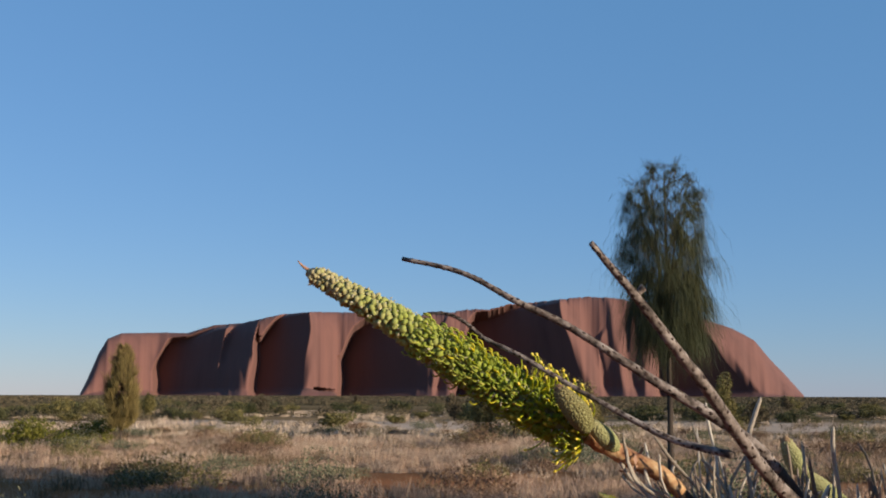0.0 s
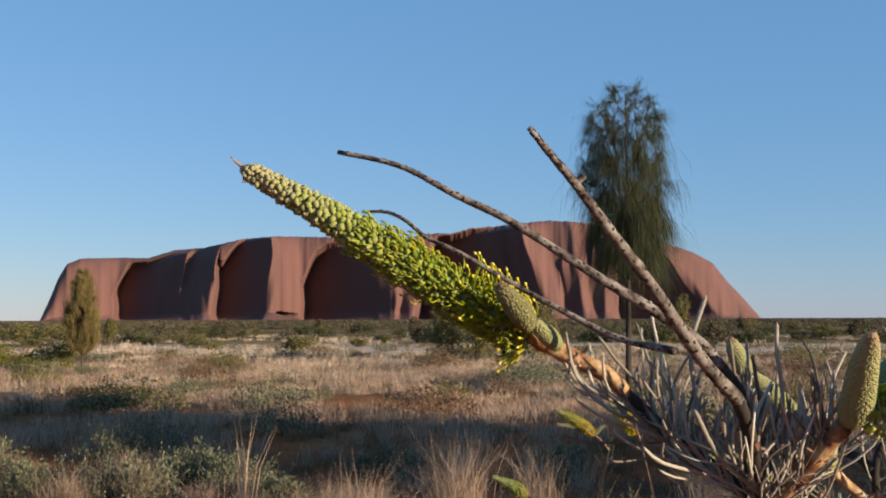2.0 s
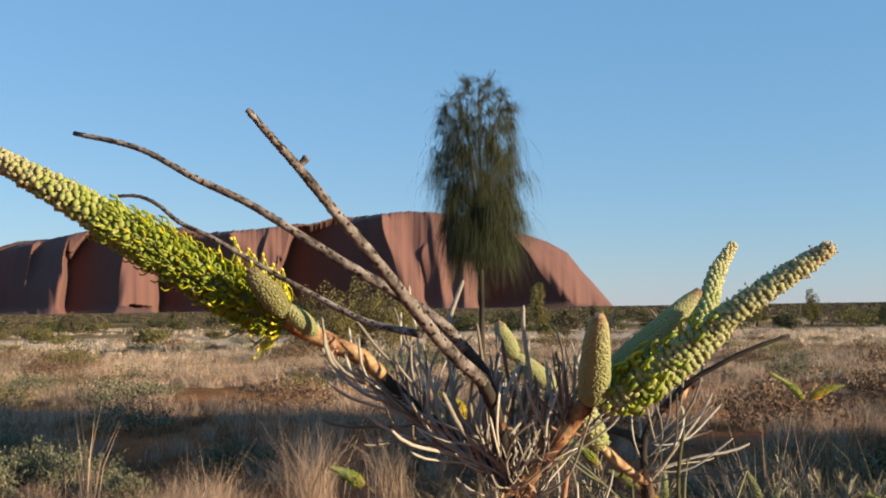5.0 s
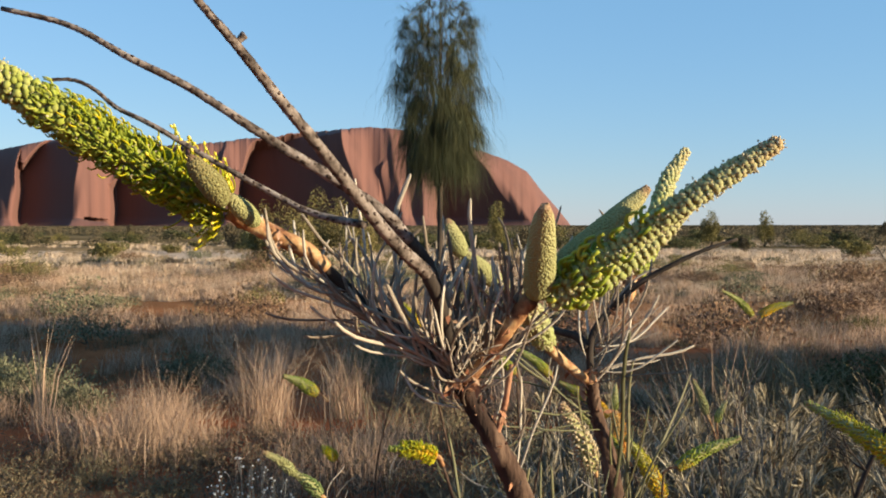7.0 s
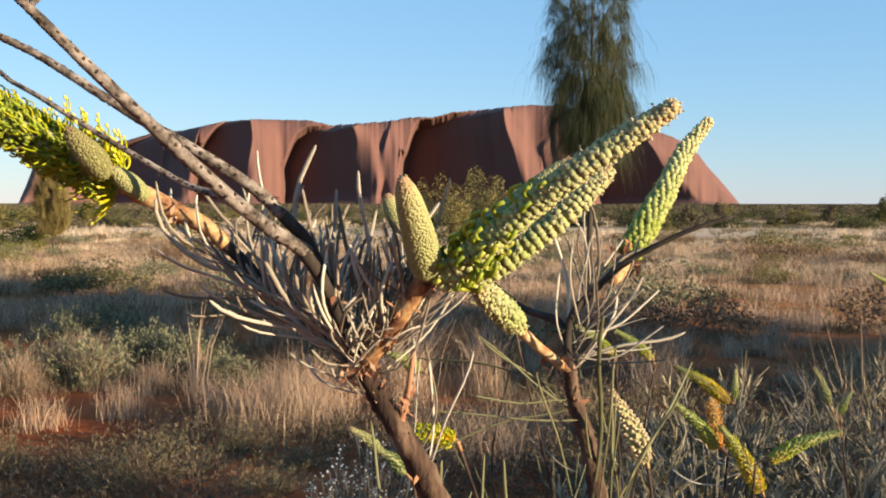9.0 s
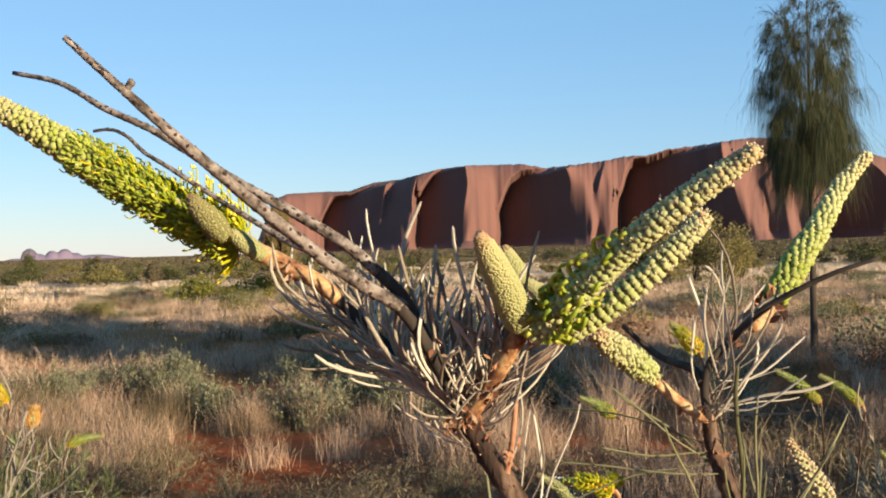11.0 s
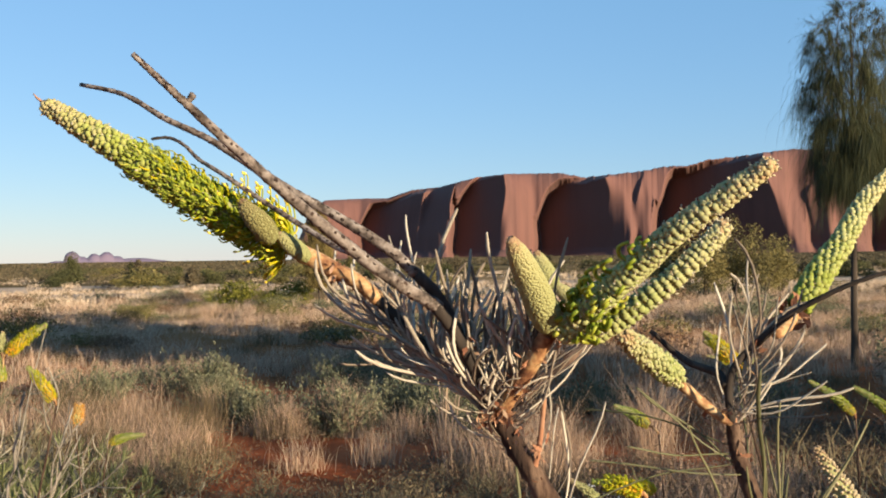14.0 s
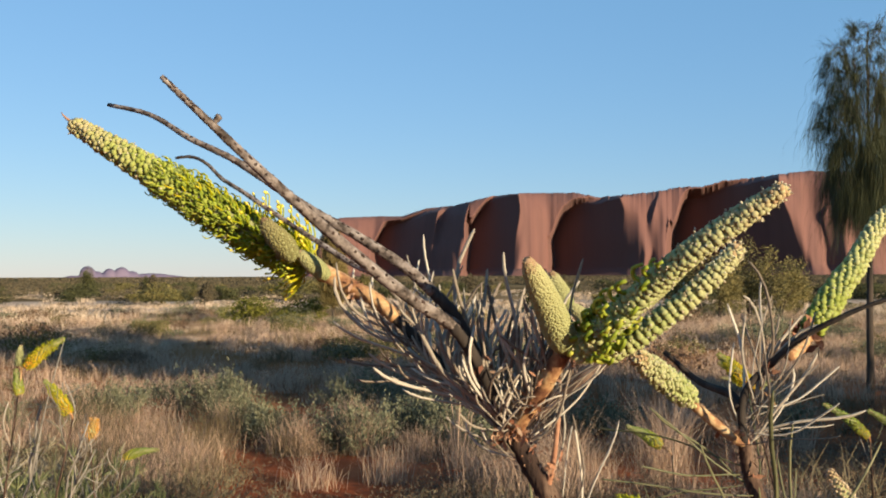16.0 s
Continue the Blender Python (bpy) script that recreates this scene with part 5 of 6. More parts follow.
def head(name, pts, radius, mat, seed, label, spacing=0.0032, size=(0.0034, 0.0052), taper=(0.55, 0.9, 1.0, 0.95, 0.8, 0.45), stalk=None, ring=9, tilt=0.45, core=M_BUD, jitter=0.18, fuzz=0, fill=0.62, slim=0.0, knob=None):
    """A flower head: a core with florets in spirals. Points run from the base to the tip; taper gives the girth along it."""
    r = np.random.default_rng(seed)
    path = spline(pts, 60)
    length = np.linalg.norm(np.diff(path, axis=0), axis=1).sum()
    grow = lambda s: np.interp(s, np.linspace(0, 1, len(taper)), taper)
    ss = np.linspace(0, 1, 60)
    v, f = tube(path, radius * grow(ss) * fill, 10)
    me = raw("core", v, f, core, np.repeat(ss, 10))
    settle(me)
    ob = under(name, me, own["ob"], label)
    t, a, b = frames(path)
    c, out, along, k_all, sz = [], [], [], [], []
    pos, row = 0.0, 0
    while pos < length * 0.995:
        s = pos / length
        g = grow(s)
        n = max(5, int(round(ring * (0.35 + 0.65 * g) * (1.5 if s < slim else 1.0))))
        i = min(int(s * 59), 58)
        w = s * 59 - i
        p = path[i] * (1 - w) + path[i + 1] * w
        for j in range(n):
            ang = 2 * math.pi * (j + 0.5 * (row % 2)) / n + row * 0.11 + r.normal(0, 0.07)
            o = math.cos(ang) * a[i] + math.sin(ang) * b[i]
            c.append(p + o * radius * g * max(0.45, fill - 0.17) + t[i] * r.normal(0, 0.0004))
            d = o + t[i] * tilt + r.normal(0, jitter, 3)
            out.append(d / np.linalg.norm(d))
            along.append(s)
            sz.append((0.4 + 0.6 * g) * r.uniform(1 - 1.1 * jitter, 1 + 0.9 * jitter))
        pos += spacing * (0.45 + 0.55 * g)
        row += 1
    for k in range(7):
        d = t[-1] + (0.0 if k == 0 else 0.9) * (math.cos(k) * a[-1] + math.sin(k) * b[-1])
        c.append(path[-1] - t[-1] * 0.0008)
        out.append(d / np.linalg.norm(d))
        along.append(0.99)
        sz.append(0.4 + 0.6 * grow(1.0))
    c, out, along, sz = np.array(c), np.array(out), np.array(along), np.array(sz)
    thin = np.interp(along, [0.0, max(slim - 0.08, 1e-6), max(slim + 0.08, 2e-6)], [0.5, 0.55, 1.0]) if slim else np.ones(len(c))
    x = unit(np.cross(out, (0.2, 0.3, 1.0)))
    knob = knob or BEAD
    spin = r.uniform(-0.9, 0.9, (len(c), 1))
    x = x * np.cos(spin) + np.cross(out, x) * np.sin(spin)
    v, f = stamp(*knob, c, x, np.cross(out, x), out, np.column_stack([size[0] * sz * thin, size[0] * sz * thin, np.interp(thin, [0.5, 1.0], [1.3, 1.0]) * np.maximum(size[1] * sz, radius * grow(along) * (1.07 - max(0.45, fill - 0.17)))]))
    me = raw("bloom", v, f, mat, np.repeat(along, len(knob[0])))
    settle(me)
    tagged(under("bloom", me, ob), kind="stuff")
    if fuzz:
        k = r.integers(len(c), size=fuzz)
        q = c[k] + out[k] * (radius * grow(along[k]) * (r.uniform(0.82, 1.02, fuzz) - max(0.45, fill - 0.17)))[:, None] + r.normal(0, 0.0006, (fuzz, 3))
        d = unit(out[k] + r.normal(0, 0.6, (fuzz, 3)))
        x = unit(np.cross(d, (0.1, 0.4, 0.9)))
        me = raw("down", *stamp(*BEAD, q, x, np.cross(d, x), d, np.column_stack([r.uniform(0.0005, 0.0012, (fuzz, 2)), r.uniform(0.0008, 0.0020, fuzz)])), M_FUZZ)
        settle(me)
        tagged(under("down", me, ob, "pale cream hairs"), kind="stuff")
    if stalk:
        limb("flower_stalk", stalk, radius * 0.44, radius * 0.34, M_STALK, "orange-brown flower stalk", parent=ob, n=16, wobble=0.07)
    return ob, path, radius, grow


def styles(ob, path, radius, grow, s0, s1, count, seed, side=None, length=0.009, mat=M_STYLE, ends=True, curl=1.0, share=1.0, thick=0.00048):
    """Hooked styles that stand out of the open florets, some with a golden end."""
    r = np.random.default_rng(seed)
    t, a, b = frames(path)
    pieces, knobs = [], []
    for k in range(count):
        s = s0 + (s1 - s0) * r.uniform()
        i = min(int(s * 59), 58)
        ang = r.uniform(0, 2 * math.pi)
        o = math.cos(ang) * a[i] + math.sin(ang) * b[i]
        if side is not None:
            o = o + np.array(side) * r.uniform(0.2, 1.2)
            o = o - t[i] * (o @ t[i])
            o /= np.linalg.norm(o)
        g = radius * grow(s)
        q = length * r.uniform(0.6, 1.2)
        p0 = path[i] + o * g * 0.7
        cross = np.cross(t[i], o) * r.normal(0, 0.3)
        hook = curl * r.uniform(0.5, 1.1)
        p1 = p0 + (o * 0.45 + cross * 0.4 - t[i] * 0.15) * q
        p2 = p0 + (o * 0.85 + cross + t[i] * 0.15 * hook) * q
        p3 = p0 + (o * (1.0 - 0.25 * hook) + cross + t[i] * 0.55 * hook) * q
        pieces.append(tube(spline([p0, p1, p2, p3], 7), np.array([1, 1, 0.95, 0.9, 0.85, 0.85, 0.8]) * thick, 4))
        if r.uniform() < share:
            knobs.append((p3, unit(p3 - p2)))
    me = raw("style_fringe", *join(pieces), mat)
    settle(me)
    tagged(under("style_fringe", me, ob, "hooked yellow-green styles"), kind="stuff")
    if ends and knobs:
        c, d = np.array([k[0] for k in knobs]), np.array([k[1] for k in knobs])
        x = unit(np.cross(d, (0.3, 0.2, 0.9)))
        me = raw("style_tip", *stamp(*BEAD, c - d * 0.0006, x, np.cross(d, x), d, np.array([[0.0015, 0.0015, 0.0026]] * len(c))), M_STYLETIP)
        settle(me)
        tagged(under("style_tip", me, ob, "golden style ends"), kind="stuff")


AXIS_A = [(0.0650, 0.5255, 1.1330), (0.0531, 0.5235, 1.1385), (0.0228, 0.5200, 1.1568), (-0.0097, 0.5165, 1.1768), (-0.0400, 0.5150, 1.1950), (-0.0728, 0.5190, 1.2130)]
AXIS_D = [(0.2160, 0.4800, 1.0900), (0.2330, 0.4655, 1.1060), (0.2497, 0.4530, 1.1212), (0.2668, 0.4410, 1.1358), (0.2860, 0.4340, 1.1492), (0.3029, 0.4275, 1.1607)]
a_head = head("flower_spike", AXIS_A, 0.0112, M_FLOWER_A, 81, "long green-yellow flower spike with closed cream tip", 0.0040, (0.0064, 0.0048), (0.60, 0.96, 1.0, 0.95, 0.82, 0.64, 0.40), stalk=[(0.0680, 0.5255, 1.1322), (0.0848, 0.5280, 1.1225), (0.1045, 0.5265, 1.1126), (0.1150, 0.5268, 1.1030)], ring=13, jitter=0.18, fuzz=600, fill=0.72, slim=0.5, knob=FLORETS)
styles(*a_head, 0.02, 0.60, 190, 82, side=(0.35, -0.3, 0.85), length=0.0078, curl=1.0, ends=False)
styles(*a_head, 0.0, 0.40, 120, 83, side=(0.45, 0.2, 1.0), length=0.0135, mat=M_STYLE, curl=0.35)
styles(*a_head, 0.0, 0.66, 760, 84, length=0.0052, ends=False, curl=1.3, mat=M_HOOK)
styles(*a_head, 0.02, 0.06, 13, 85, side=(0.1, -0.1, -2.4), length=0.015, curl=0.2)
d_head = head("flower_spike", AXIS_D, 0.0056, M_FLOWER_D, 86, "cream and pale green flower spike still in tight bud", 0.0031, (0.0038, 0.0028), (1.18, 1.14, 1.06, 1.0, 0.97, 0.93, 0.84, 0.55), ring=13, jitter=0.13, fuzz=800, fill=0.76)
styles(*d_head, 0.03, 0.24, 58, 87, length=0.0084, ends=False, curl=1.5, mat=M_HOOK, thick=0.0013)
styles(*d_head, 0.1, 0.5, 26, 88, side=(-0.3, 0.1, 1.0), length=0.0080, ends=False, curl=1.4, mat=M_HOOK, thick=0.0012)
head("flower_spike", [(0.2290, 0.4900, 1.0895), (0.2470, 0.4850, 1.1005), (0.2660, 0.4830, 1.1155), (0.2815, 0.4830, 1.1304), (0.2885, 0.4830, 1.1391)], 0.0053, M_FLOWER_D, 88, "pale cream flower spike still in bud", 0.0030, (0.0037, 0.0027), (1.18, 1.1, 1.04, 0.98, 0.93, 0.82, 0.55), ring=13, jitter=0.13, fuzz=500, fill=0.76)
head("flower_spike", [(0.3480, 0.7050, 1.0890), (0.3640, 0.7180, 1.1110), (0.3850, 0.7450, 1.1360), (0.4010, 0.7650, 1.1590), (0.4255, 0.7850, 1.1840)], 0.0100, M_FLOWER_E, 89, "lime-green flower spike paling to a cream tip", 0.0038, (0.0050, 0.0058), (0.85, 1.05, 0.9, 0.78, 0.66, 0.35), stalk=[(0.3450, 0.700, 1.0860), (0.3380, 0.685, 1.0780), (0.3300, 0.670, 1.0750)], ring=11, tilt=0.8, fuzz=250, fill=0.66, jitter=0.13)
head("flower_spike", [(0.2690, 0.660, 1.0485), (0.2590, 0.642, 1.0585), (0.2480, 0.620, 1.0700), (0.2380, 0.603, 1.0800)], 0.0084, M_FLOWER_D, 90, "knobbly pale lime flower spike", 0.0030, (0.0044, 0.0042), (0.8, 1.0, 0.95, 0.8, 0.5), stalk=[(0.2680, 0.660, 1.0490), (0.2810, 0.664, 1.0360), (0.2930, 0.664, 1.0265), (0.3025, 0.664, 1.0195)], ring=12, fill=0.74, jitter=0.3, fuzz=300, knob=FLORETS)
# scaly closed buds
BUDS = (
    ([(0.2090, 0.4830, 1.0925), (0.2075, 0.4720, 1.1000), (0.2020, 0.4500, 1.1190), (0.1979, 0.4320, 1.1325)], 0.0072, 91, "upright khaki flower bud covered in fine scales"),
    ([(0.2250, 0.5050, 1.1030), (0.2420, 0.5060, 1.1140), (0.2600, 0.5070, 1.1290), (0.2760, 0.5081, 1.1434)], 0.0068, 92, "slender khaki flower bud covered in fine scales"),
    ([(0.0655, 0.5060, 1.1355), (0.0610, 0.5020, 1.1425), (0.0555, 0.5000, 1.1490), (0.0505, 0.4990, 1.1555)], 0.0059, 93, "plump olive flower bud at the foot of a spike"),
    ([(0.0805, 0.5150, 1.1258), (0.0755, 0.5115, 1.1308), (0.0710, 0.5090, 1.1350), (0.0675, 0.5080, 1.1385)], 0.0045, 96, "pale green bud sheath on an orange stalk"),
    ([(0.2005, 0.6000, 1.1075), (0.1965, 0.5990, 1.1140), (0.1930, 0.5980, 1.1210), (0.1903, 0.5970, 1.1275)], 0.0054, 94, "khaki flower bud covered in fine scales"),
    ([(0.2300, 0.6120, 1.0870), (0.2145, 0.6030, 1.0965), (0.2075, 0.6010, 1.1025), (0.2005, 0.6000, 1.1085)], 0.0056, 95, "pale cream flower bud in tight scales"),
)
for pts, rad, seed, label in BUDS:
    head("flower_bud", pts, rad, M_BUDOLIVE if "olive" in label else M_BUD, seed, label, 0.00100, (0.0017, 0.0012), (0.62, 0.90, 1.02, 1.04, 0.98, 0.88, 0.76, 0.60, 0.26), ring=38, tilt=0.9, jitter=0.03, fill=0.96)


# leaves: stiff, narrow and rolled; each one a piece
def leaf_data(turn, k, ratio, mat):
    """A blunt rolled leaf one unit long, whose way turns by the given angle."""
    n = 10
    s = np.array([0, 0.08, 0.2, 0.33, 0.46, 0.6, 0.74, 0.88, 0.97, 1.0])
    fine = np.linspace(0, 1, 101)
    way = turn * fine**0.8 + 0.16 * np.sin(7 * fine + 2 * k)
    run = np.column_stack([np.cumsum(np.sin(way)), 3.0 * np.sin(4 * fine + 1.7 * k), np.cumsum(np.cos(way))]) / 101
    path = np.column_stack([np.interp(s, fine, run[:, i]) for i in range(3)])
    path -= path[0]
    rad = np.interp(s, [0, 0.1, 0.55, 0.9, 0.97, 1], [0.5, 0.75, 1.0, 0.95, 0.75, 0.3]) * 0.5 * ratio
    _, a, b = frames(path)
    ang = np.linspace(0, 2 * np.pi, 6, endpoint=False)
    ring = np.cos(ang)[None, :, None] * a[:, None] + 0.65 * np.sin(ang)[None, :, None] * b[:, None]
    v = (path[:, None] + rad[:, None, None] * ring).reshape(-1, 3)
    f = [(i * 6 + j, i * 6 + (j + 1) % 6, (i + 1) * 6 + (j + 1) % 6, (i + 1) * 6 + j) for i in range(n - 1) for j in range(6)]
    f += [tuple(range(5, -1, -1)), tuple(range(6 * n - 6, 6 * n))]
    return raw("leaf", v, f, mat)


LEAVES = [leaf_data(b, k, 0.038, M_LEAF) for k, b in enumerate((0.2, 0.5, 0.8, 1.2, -0.4))]
LEAVES_FAN = [leaf_data(b, k, 0.031, M_LEAF) for k, b in enumerate((0.9, 1.3, 1.7, 2.0))]
LEAVES_UP = [leaf_data(b, k, 0.037, M_LEAF) for k, b in enumerate((1.1, 1.5, 1.9, 2.2, 0.7))]
LEAVES_THIN = [leaf_data(b, k, 0.019, M_LEAFGREEN) for k, b in enumerate((0.06, 0.25, 0.5, -0.2))]
LEAVES_PALE = [leaf_data(b, k, 0.026, M_LEAF) for k, b in enumerate((0.3, 0.7, 1.1, 1.5))]
lr = np.random.default_rng(17)


def leaf(base, way, length, kinds, parent, origin):
    z = Vector(way).normalized()
    x = Vector((0.15, 0.1, 1)) - z * z.dot(Vector((0.15, 0.1, 1)))
    x.normalize()
    turn = Matrix((x, z.cross(x), z)).transposed().to_quaternion()
    q = turn @ Euler((0, 0, lr.normal(0, 0.5))).to_quaternion()
    ob = new("leaf", kinds[lr.integers(len(kinds))])
    ob.parent = parent
    w, fat = length * lr.uniform(0.92, 1.08), lr.uniform(0.62, 1.08)
    ob.matrix_local = Matrix.LocRotScale(Vector(base) - Vector(origin), q, (length * fat, length * fat, w))
    return ob


ORIGIN = (0.26, 0.60, 0.0)


def tuft(foot, tophead, count, way, spread, short, long, kinds):
    """Leaves along a stretch of stem, from foot to head."""
    for _ in range(int(count * 1.15)):
        t = lr.uniform()
        base = np.array(foot) * (1 - t) + np.array(tophead) * t + lr.normal(0, 0.0015, 3)
        w = unit(np.array(way, float)) + lr.normal(0, spread, 3)
        leaf(base, w, lr.uniform(short, long), kinds, grevillea, ORIGIN)


tuft((0.160, 0.520, 1.064), (0.118, 0.526, 1.098), 26, (-0.85, -0.05, 0.15), 0.20, 0.042, 0.062, LEAVES_FAN)
tuft((0.179, 0.511, 1.048), (0.158, 0.518, 1.066), 26, (-0.85, -0.20, 0.15), 0.22, 0.044, 0.066, LEAVES_FAN)
tuft((0.179, 0.510, 1.046), (0.165, 0.500, 1.070), 24, (-0.55, -0.60, 0.50), 0.26, 0.038, 0.058, LEAVES_UP)
tuft((0.177, 0.506, 1.052), (0.168, 0.494, 1.082), 20, (-0.25, -0.10, 1.0), 0.26, 0.040, 0.064, LEAVES)
tuft((0.180, 0.511, 1.048), (0.196, 0.500, 1.068), 24, (0.10, -0.10, 1.0), 0.26, 0.035, 0.058, LEAVES)
tuft((0.180, 0.510, 1.050), (0.190, 0.502, 1.062), 10, (0.10, -0.85, 0.35), 0.30, 0.030, 0.048, LEAVES_UP)
tuft((0.150, 0.522, 1.075), (0.125, 0.525, 1.100), 12, (-0.15, 0.1, 1.0), 0.22, 0.035, 0.050, LEAVES)
tuft((0.181, 0.509, 1.048), (0.206, 0.489, 1.086), 26, (-0.15, -0.15, 1.0), 0.34, 0.028, 0.046, LEAVES)
tuft((0.176, 0.512, 1.044), (0.186, 0.506, 1.056), 20, (-0.5, -0.55, 0.55), 0.34, 0.024, 0.042, LEAVES_UP)
tuft((0.185, 0.512, 1.040), (0.200, 0.500, 1.070), 12, (0.80, -0.2, 0.55), 0.26, 0.046, 0.072, LEAVES_PALE)
tuft((0.186, 0.513, 1.036), (0.192, 0.514, 1.026), 6, (-0.95, -0.05, 0.10), 0.2, 0.034, 0.052, LEAVES_FAN)
tuft((0.190, 0.513, 1.028), (0.215, 0.522, 0.985), 6, (0.4, 0.0, 0.7), 0.50, 0.04, 0.065, LEAVES_PALE)
tuft((0.302, 0.664, 1.030), (0.318, 0.668, 1.070), 13, (0.10, 0.0, 1.0), 0.34, 0.05, 0.085, LEAVES_PALE)
tuft((0.302, 0.664, 1.015), (0.305, 0.666, 1.045), 12, (0.8, -0.2, 0.40), 0.38, 0.05, 0.085, LEAVES_PALE)
tuft((0.302, 0.664, 1.010), (0.31, 0.667, 0.98), 6, (-0.8, -0.4, 0.0), 0.36, 0.07, 0.11, LEAVES_THIN)
tuft((0.30, 0.66, 0.95), (0.34, 0.68, 0.88), 11, (0.05, -0.1, 1.0), 0.24, 0.09, 0.15, LEAVES_THIN)
tuft((0.20, 0.55, 0.90), (0.28, 0.62, 0.84), 8, (0.0, -0.05, 1.0), 0.26, 0.09, 0.14, LEAVES_THIN)
# single tall leaves that stand out of the tuft
for base, tip in (((0.2095, 0.485, 1.092), (0.210, 0.465, 1.135)), ((0.150, 0.52, 1.085), (0.139, 0.533, 1.148)), ((0.185, 0.50, 1.075), (0.172, 0.49, 1.140)), ((0.135, 0.525, 1.10), (0.1255, 0.53, 1.145))):
    d = np.subtract(tip, base)
    leaf(base, d, float(np.linalg.norm(d)), LEAVES[:2], grevillea, ORIGIN)
# papery husks where the branches meet
pieces = []
for c, n, s in (((0.179, 0.508, 1.048), 120, 0.0065), ((0.190, 0.501, 1.064), 60, 0.0055), ((0.200, 0.494, 1.078), 40, 0.005), ((0.199, 0.511, 1.030), 20, 0.005), ((0.187, 0.512, 1.034), 30, 0.005), ((0.197, 0.512, 1.016), 12, 0.005), ((0.206, 0.515, 0.998), 8, 0.005), ((0.305, 0.664, 1.006), 10, 0.006), ((0.318, 0.667, 1.068), 10, 0.006), ((0.168, 0.494, 1.078), 24, 0.006), ((0.090, 0.5275, 1.119), 24, 0.006), ((0.2995, 0.664, 1.024), 18, 0.010), ((0.3465, 0.703, 1.0875), 40, 0.010), ((0.208, 0.489, 1.086), 10, 0.007), ((0.110, 0.527, 1.108), 10, 0.007)):
    p = np.array(c) + lr.normal(0, s * 0.6, (n, 3))
    v, f = leaf_soup(p, s, int(n + 1000 * s), 2.6, 0.8)
    pieces.append((v, f.tolist()))
me = raw("husk_tuft", *join(pieces), M_HUSK, smooth=False)
settle(me)
tagged(under("husk_tuft", me, grevillea, "papery reddish-brown bud scales"), kind="stuff")


# ---- other flowering sprigs of grevillea round about ----
def sprig(x, y, label, stems):
    """A lesser grevillea: thin stems from one foot, each with its heads and leaves.
    stems: (joint, [(tip, base, girth, material, wording)], leaf count)"""
    top = root("grevillea_sprig", x, y, 0.0, label, "shrub", "flowering sprigs")
    own["ob"] = top
    for k, (joint, heads, count) in enumerate(stems):
        j = np.array(joint)
        foot = np.array([x, y, 0.0])
        mid = foot * 0.45 + j * 0.55 + (lr.normal(0, 0.07), lr.normal(0, 0.05), -0.08)
        limb("stem", [foot, mid, j], 0.0036, 0.0016, M_BARK, n=14, sides=6, wobble=0.04)
        for m, (tip, base, girth, mat, wording) in enumerate(heads):
            t, b = np.array(tip), np.array(base)
            girth = girth * 1.08
            sag = (0, 0, 0.06 * np.linalg.norm(t - b))
            ob, path, rad, grow = head("flower_spike", [b, b * 0.55 + t * 0.45 + sag, t], girth, mat, int(900 + 37 * k + 11 * m + 100 * x), wording, 0.0036, (0.0036, 0.0050), (0.7, 1.1, 1.0, 0.8, 0.55, 0.3), ring=10, fill=0.72)
            if mat is M_FLOWER_OLD:
                styles(ob, path, rad, grow, 0.0, 0.8, 330, int(950 + 13 * k + m), length=0.0058, ends=False, curl=0.7)
            if mat is M_DRY:
                styles(ob, path, rad, grow, 0.0, 0.95, 240, int(970 + 13 * k + m), length=0.0085, mat=M_ORANGE, ends=False, curl=0.3)
            limb("flower_stalk", [j, (j + b) / 2 + (0, 0, 0.004), b], 0.0019, 0.0024, M_STALK, parent=ob, n=6, sides=6)
        for _ in range(int(count * 1.8)):
            t = lr.uniform(0.45, 1.0)
            base = foot * (1 - t) ** 2 + 2 * mid * t * (1 - t) + j * t * t
            leaf(base, lr.normal(0, 0.45, 3) + (0, 0, 0.8), lr.uniform(0.05, 0.10), LEAVES_THIN if lr.uniform() < 0.6 else LEAVES_PALE, top, (x, y, 0.0))


GOLD, GREEN, BUDDY = "golden flower spike with green tip", "green flower spike yellowing at its base", "small pale flower bud"
sprig(0.88, 1.02, "grevillea sprig with a large golden-green flower spike", [
    ((0.812, 0.985, 0.832), [((0.718, 1.090, 0.919), (0.797, 0.985, 0.844), 0.0115, M_FLOWER_OLD, GOLD), ((0.802, 1.00, 0.919), (0.816, 1.00, 0.842), 0.0085, M_DRY, "dried orange-gold flower spike")], 8),
    ((0.850, 0.990, 1.080), [((0.774, 1.000, 1.133), (0.836, 1.00, 1.097), 0.0060, M_FLOWER_LEAFY, GREEN)], 4),
])
sprig(0.80, 1.62, "grevillea sprig with yellow and green drooping flower spikes", [
    ((0.712, 1.60, 0.728), [((0.623, 1.60, 0.816), (0.694, 1.60, 0.742), 0.0095, M_FLOWER_LEAFY, GREEN), ((0.690, 1.62, 0.816), (0.702, 1.62, 0.739), 0.0085, M_DRY, "dried orange flower spike")], 12),
    ((0.765, 1.585, 0.668), [((0.693, 1.58, 0.780), (0.757, 1.58, 0.679), 0.0125, M_FLOWER_OLD, GOLD)], 10),
    ((0.705, 1.46, 0.750), [((0.826, 1.45, 0.799), (0.723, 1.45, 0.760), 0.0105, M_FLOWER_LEAFY, GREEN)], 12),
])
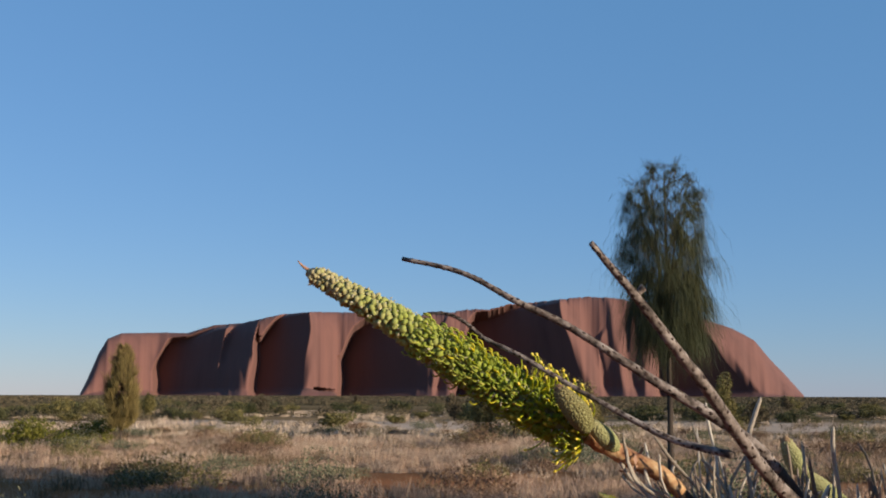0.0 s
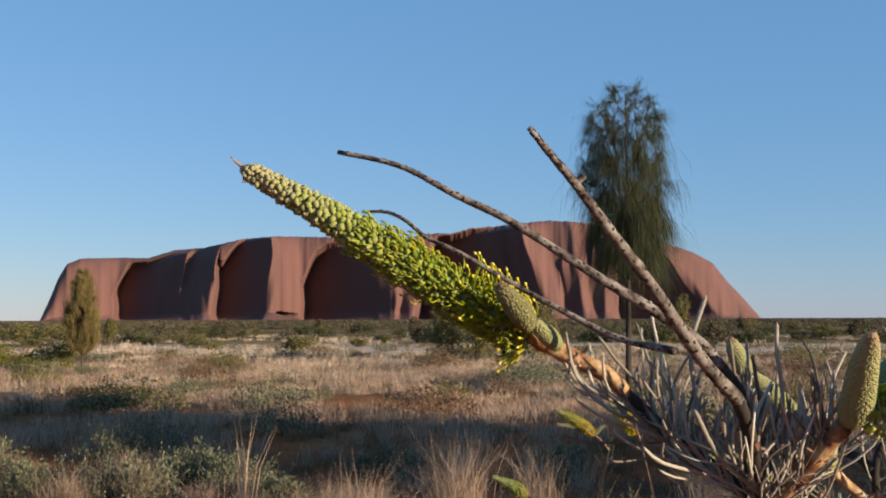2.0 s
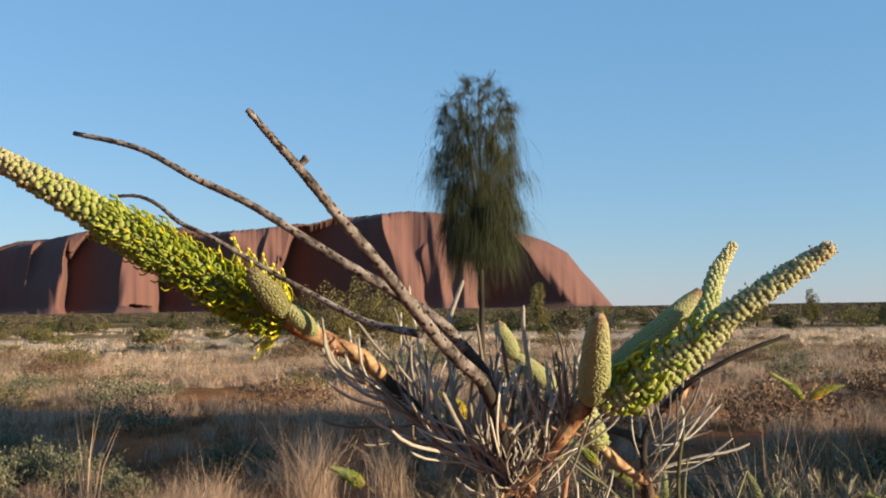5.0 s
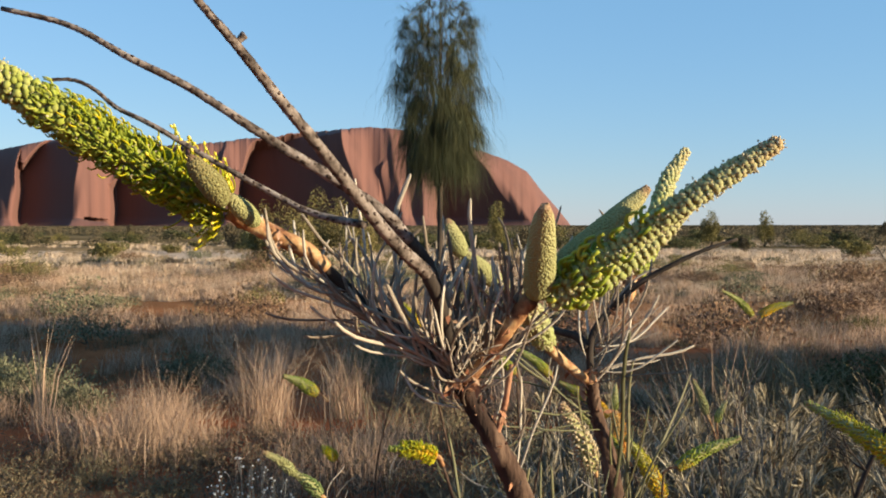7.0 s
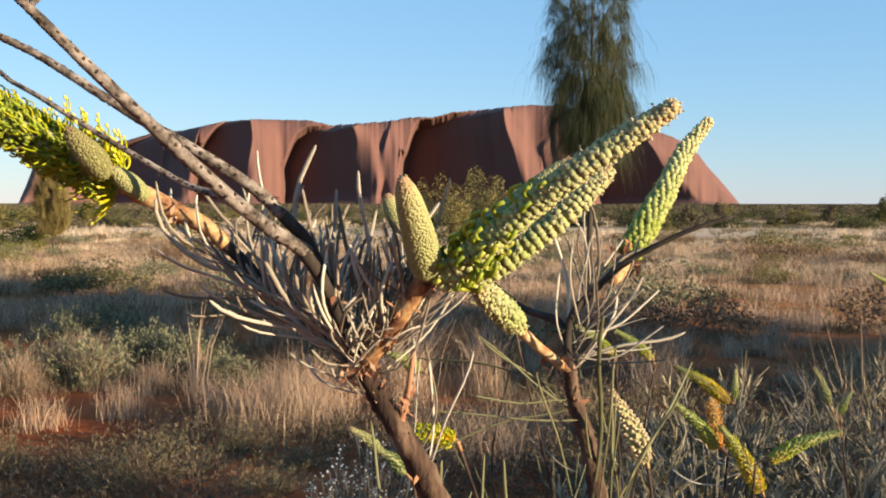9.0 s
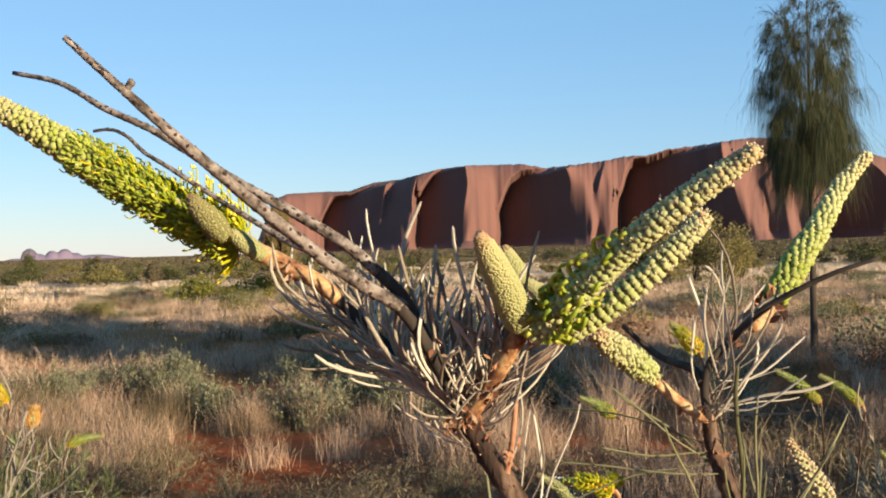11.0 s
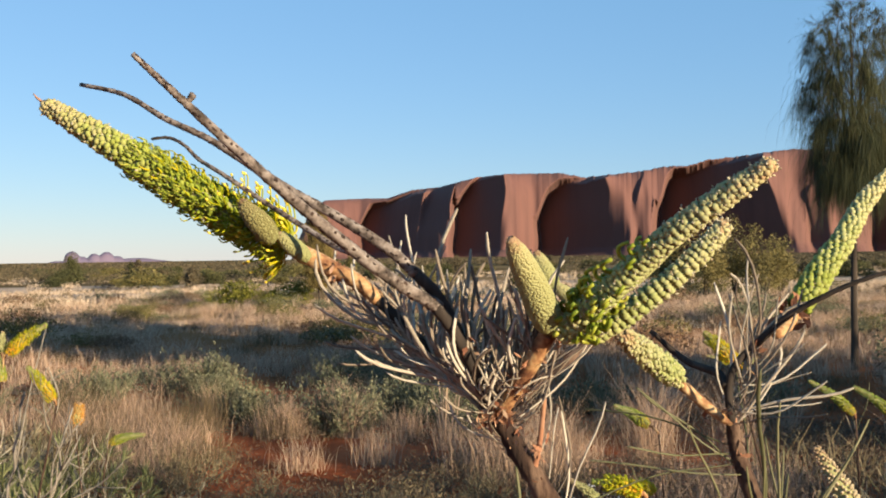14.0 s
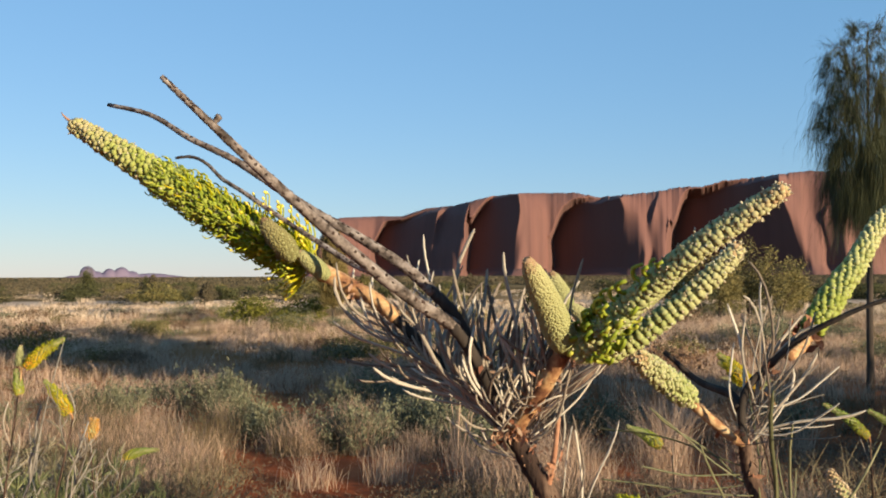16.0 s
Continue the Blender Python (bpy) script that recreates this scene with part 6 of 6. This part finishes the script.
sprig(1.12, 2.25, "grevillea sprig with yellow flowers and pale buds", [
    ((0.990, 2.40, 0.650), [((0.848, 2.40, 0.742), (0.975, 2.40, 0.655), 0.0140, M_FLOWER_OLD, GOLD), ((0.993, 2.40, 0.731), (0.991, 2.40, 0.664), 0.0075, M_FLOWER_E, BUDDY)], 14),
    ((1.117, 2.10, 0.638), [((1.055, 2.10, 0.786), (1.089, 2.10, 0.709), 0.0085, M_BUD, BUDDY), ((1.135, 2.10, 0.735), (1.112, 2.10, 0.690), 0.0075, M_FLOWER_E, BUDDY)], 12),
])
sprig(0.62, 1.95, "grevillea sprig with thin green and yellow flower spikes", [
    ((0.672, 1.90, 0.825), [((0.597, 1.90, 0.889), (0.666, 1.90, 0.837), 0.0085, M_FLOWER_LEAFY, GREEN)], 12),
    ((0.600, 1.90, 0.835), [((0.523, 1.90, 0.899), (0.597, 1.90, 0.843), 0.0085, M_FLOWER_LEAFY, GREEN)], 12),
    ((0.388, 1.75, 0.938), [((0.339, 1.75, 0.995), (0.381, 1.75, 0.947), 0.0120, M_FLOWER_OLD, GOLD)], 8),
])
sprig(2.05, 3.62, "tall dead-looking sprig ending in two yellow flower spikes", [
    ((2.00, 3.55, 0.775), [((1.831, 3.50, 0.885), (1.985, 3.55, 0.785), 0.0130, M_FLOWER_LEAFY, GREEN), ((2.145, 3.54, 0.830), (2.015, 3.55, 0.785), 0.0150, M_FLOWER_OLD, GOLD)], 16),
])
sprig(0.38, 1.88, "low grevillea sprig with small green and yellow flowers", [
    ((0.265, 2.18, 0.752), [((0.171, 2.20, 0.807), (0.244, 2.20, 0.766), 0.0130, M_FLOWER_LEAFY, GREEN)], 6),
    ((0.222, 1.72, 0.662), [((0.117, 1.72, 0.752), (0.168, 1.72, 0.713), 0.0082, M_BUD, "pale cream flower bud"), ((0.163, 1.72, 0.717), (0.210, 1.72, 0.676), 0.0115, M_BUDGREEN, "green sheath of a flower bud")], 5),
    ((0.258, 1.90, 0.688), [((0.228, 1.90, 0.718), (0.253, 1.90, 0.693), 0.0065, M_FLOWER_OLD, GOLD)], 5),
])
sprig(0.47, 1.08, "grevillea sprig with a dried papery flower head", [
    ((0.450, 1.055, 0.855), [((0.408, 1.05, 0.936), (0.445, 1.05, 0.863), 0.0120, M_PAPER, "dried cream papery flower head")], 10),
    ((0.250, 0.90, 0.912), [((0.203, 0.90, 0.930), (0.243, 0.90, 0.921), 0.0042, M_FLOWER_OLD, GOLD)], 8),
])
sprig(-0.92, 1.62, "grevillea sprig with small golden and yellow-green flowers", [
    ((-0.852, 1.60, 0.962), [((-0.768, 1.60, 1.019), (-0.842, 1.60, 0.969), 0.0100, M_FLOWER_OLD, GOLD), ((-0.862, 1.60, 0.964), (-0.855, 1.60, 0.920), 0.0085, M_FLOWER_LEAFY, GREEN), ((-0.860, 1.61, 1.005), (-0.856, 1.60, 0.970), 0.0060, M_BUD, BUDDY)], 34),
    ((-0.750, 1.60, 0.880), [((-0.806, 1.60, 0.946), (-0.757, 1.60, 0.889), 0.0085, M_FLOWER_OLD, GOLD)], 34),
])
sprig(-1.10, 2.35, "low sprig with orange and yellow-green flowers in dry grass", [
    ((-1.145, 2.30, 0.720), [((-1.129, 2.30, 0.779), (-1.142, 2.30, 0.728), 0.0150, M_DRY, "dried orange flower spike")], 10),
    ((-1.055, 2.30, 0.675), [((-0.957, 2.30, 0.704), (-1.048, 2.30, 0.683), 0.0110, M_FLOWER_LEAFY, GREEN)], 10),
])
sprig(0.60, 2.95, "grevillea sprig with a golden flower and pale buds", [
    ((0.533, 2.800, 0.785), [((0.388, 2.800, 0.893), (0.492, 2.800, 0.826), 0.0150, M_FLOWER_OLD, GOLD), ((0.391, 2.800, 0.855), (0.492, 2.800, 0.826), 0.0060, M_BUD, BUDDY), ((0.524, 2.800, 0.851), (0.492, 2.800, 0.826), 0.0055, M_BUD, BUDDY)], 14),
])
own["ob"] = grevillea
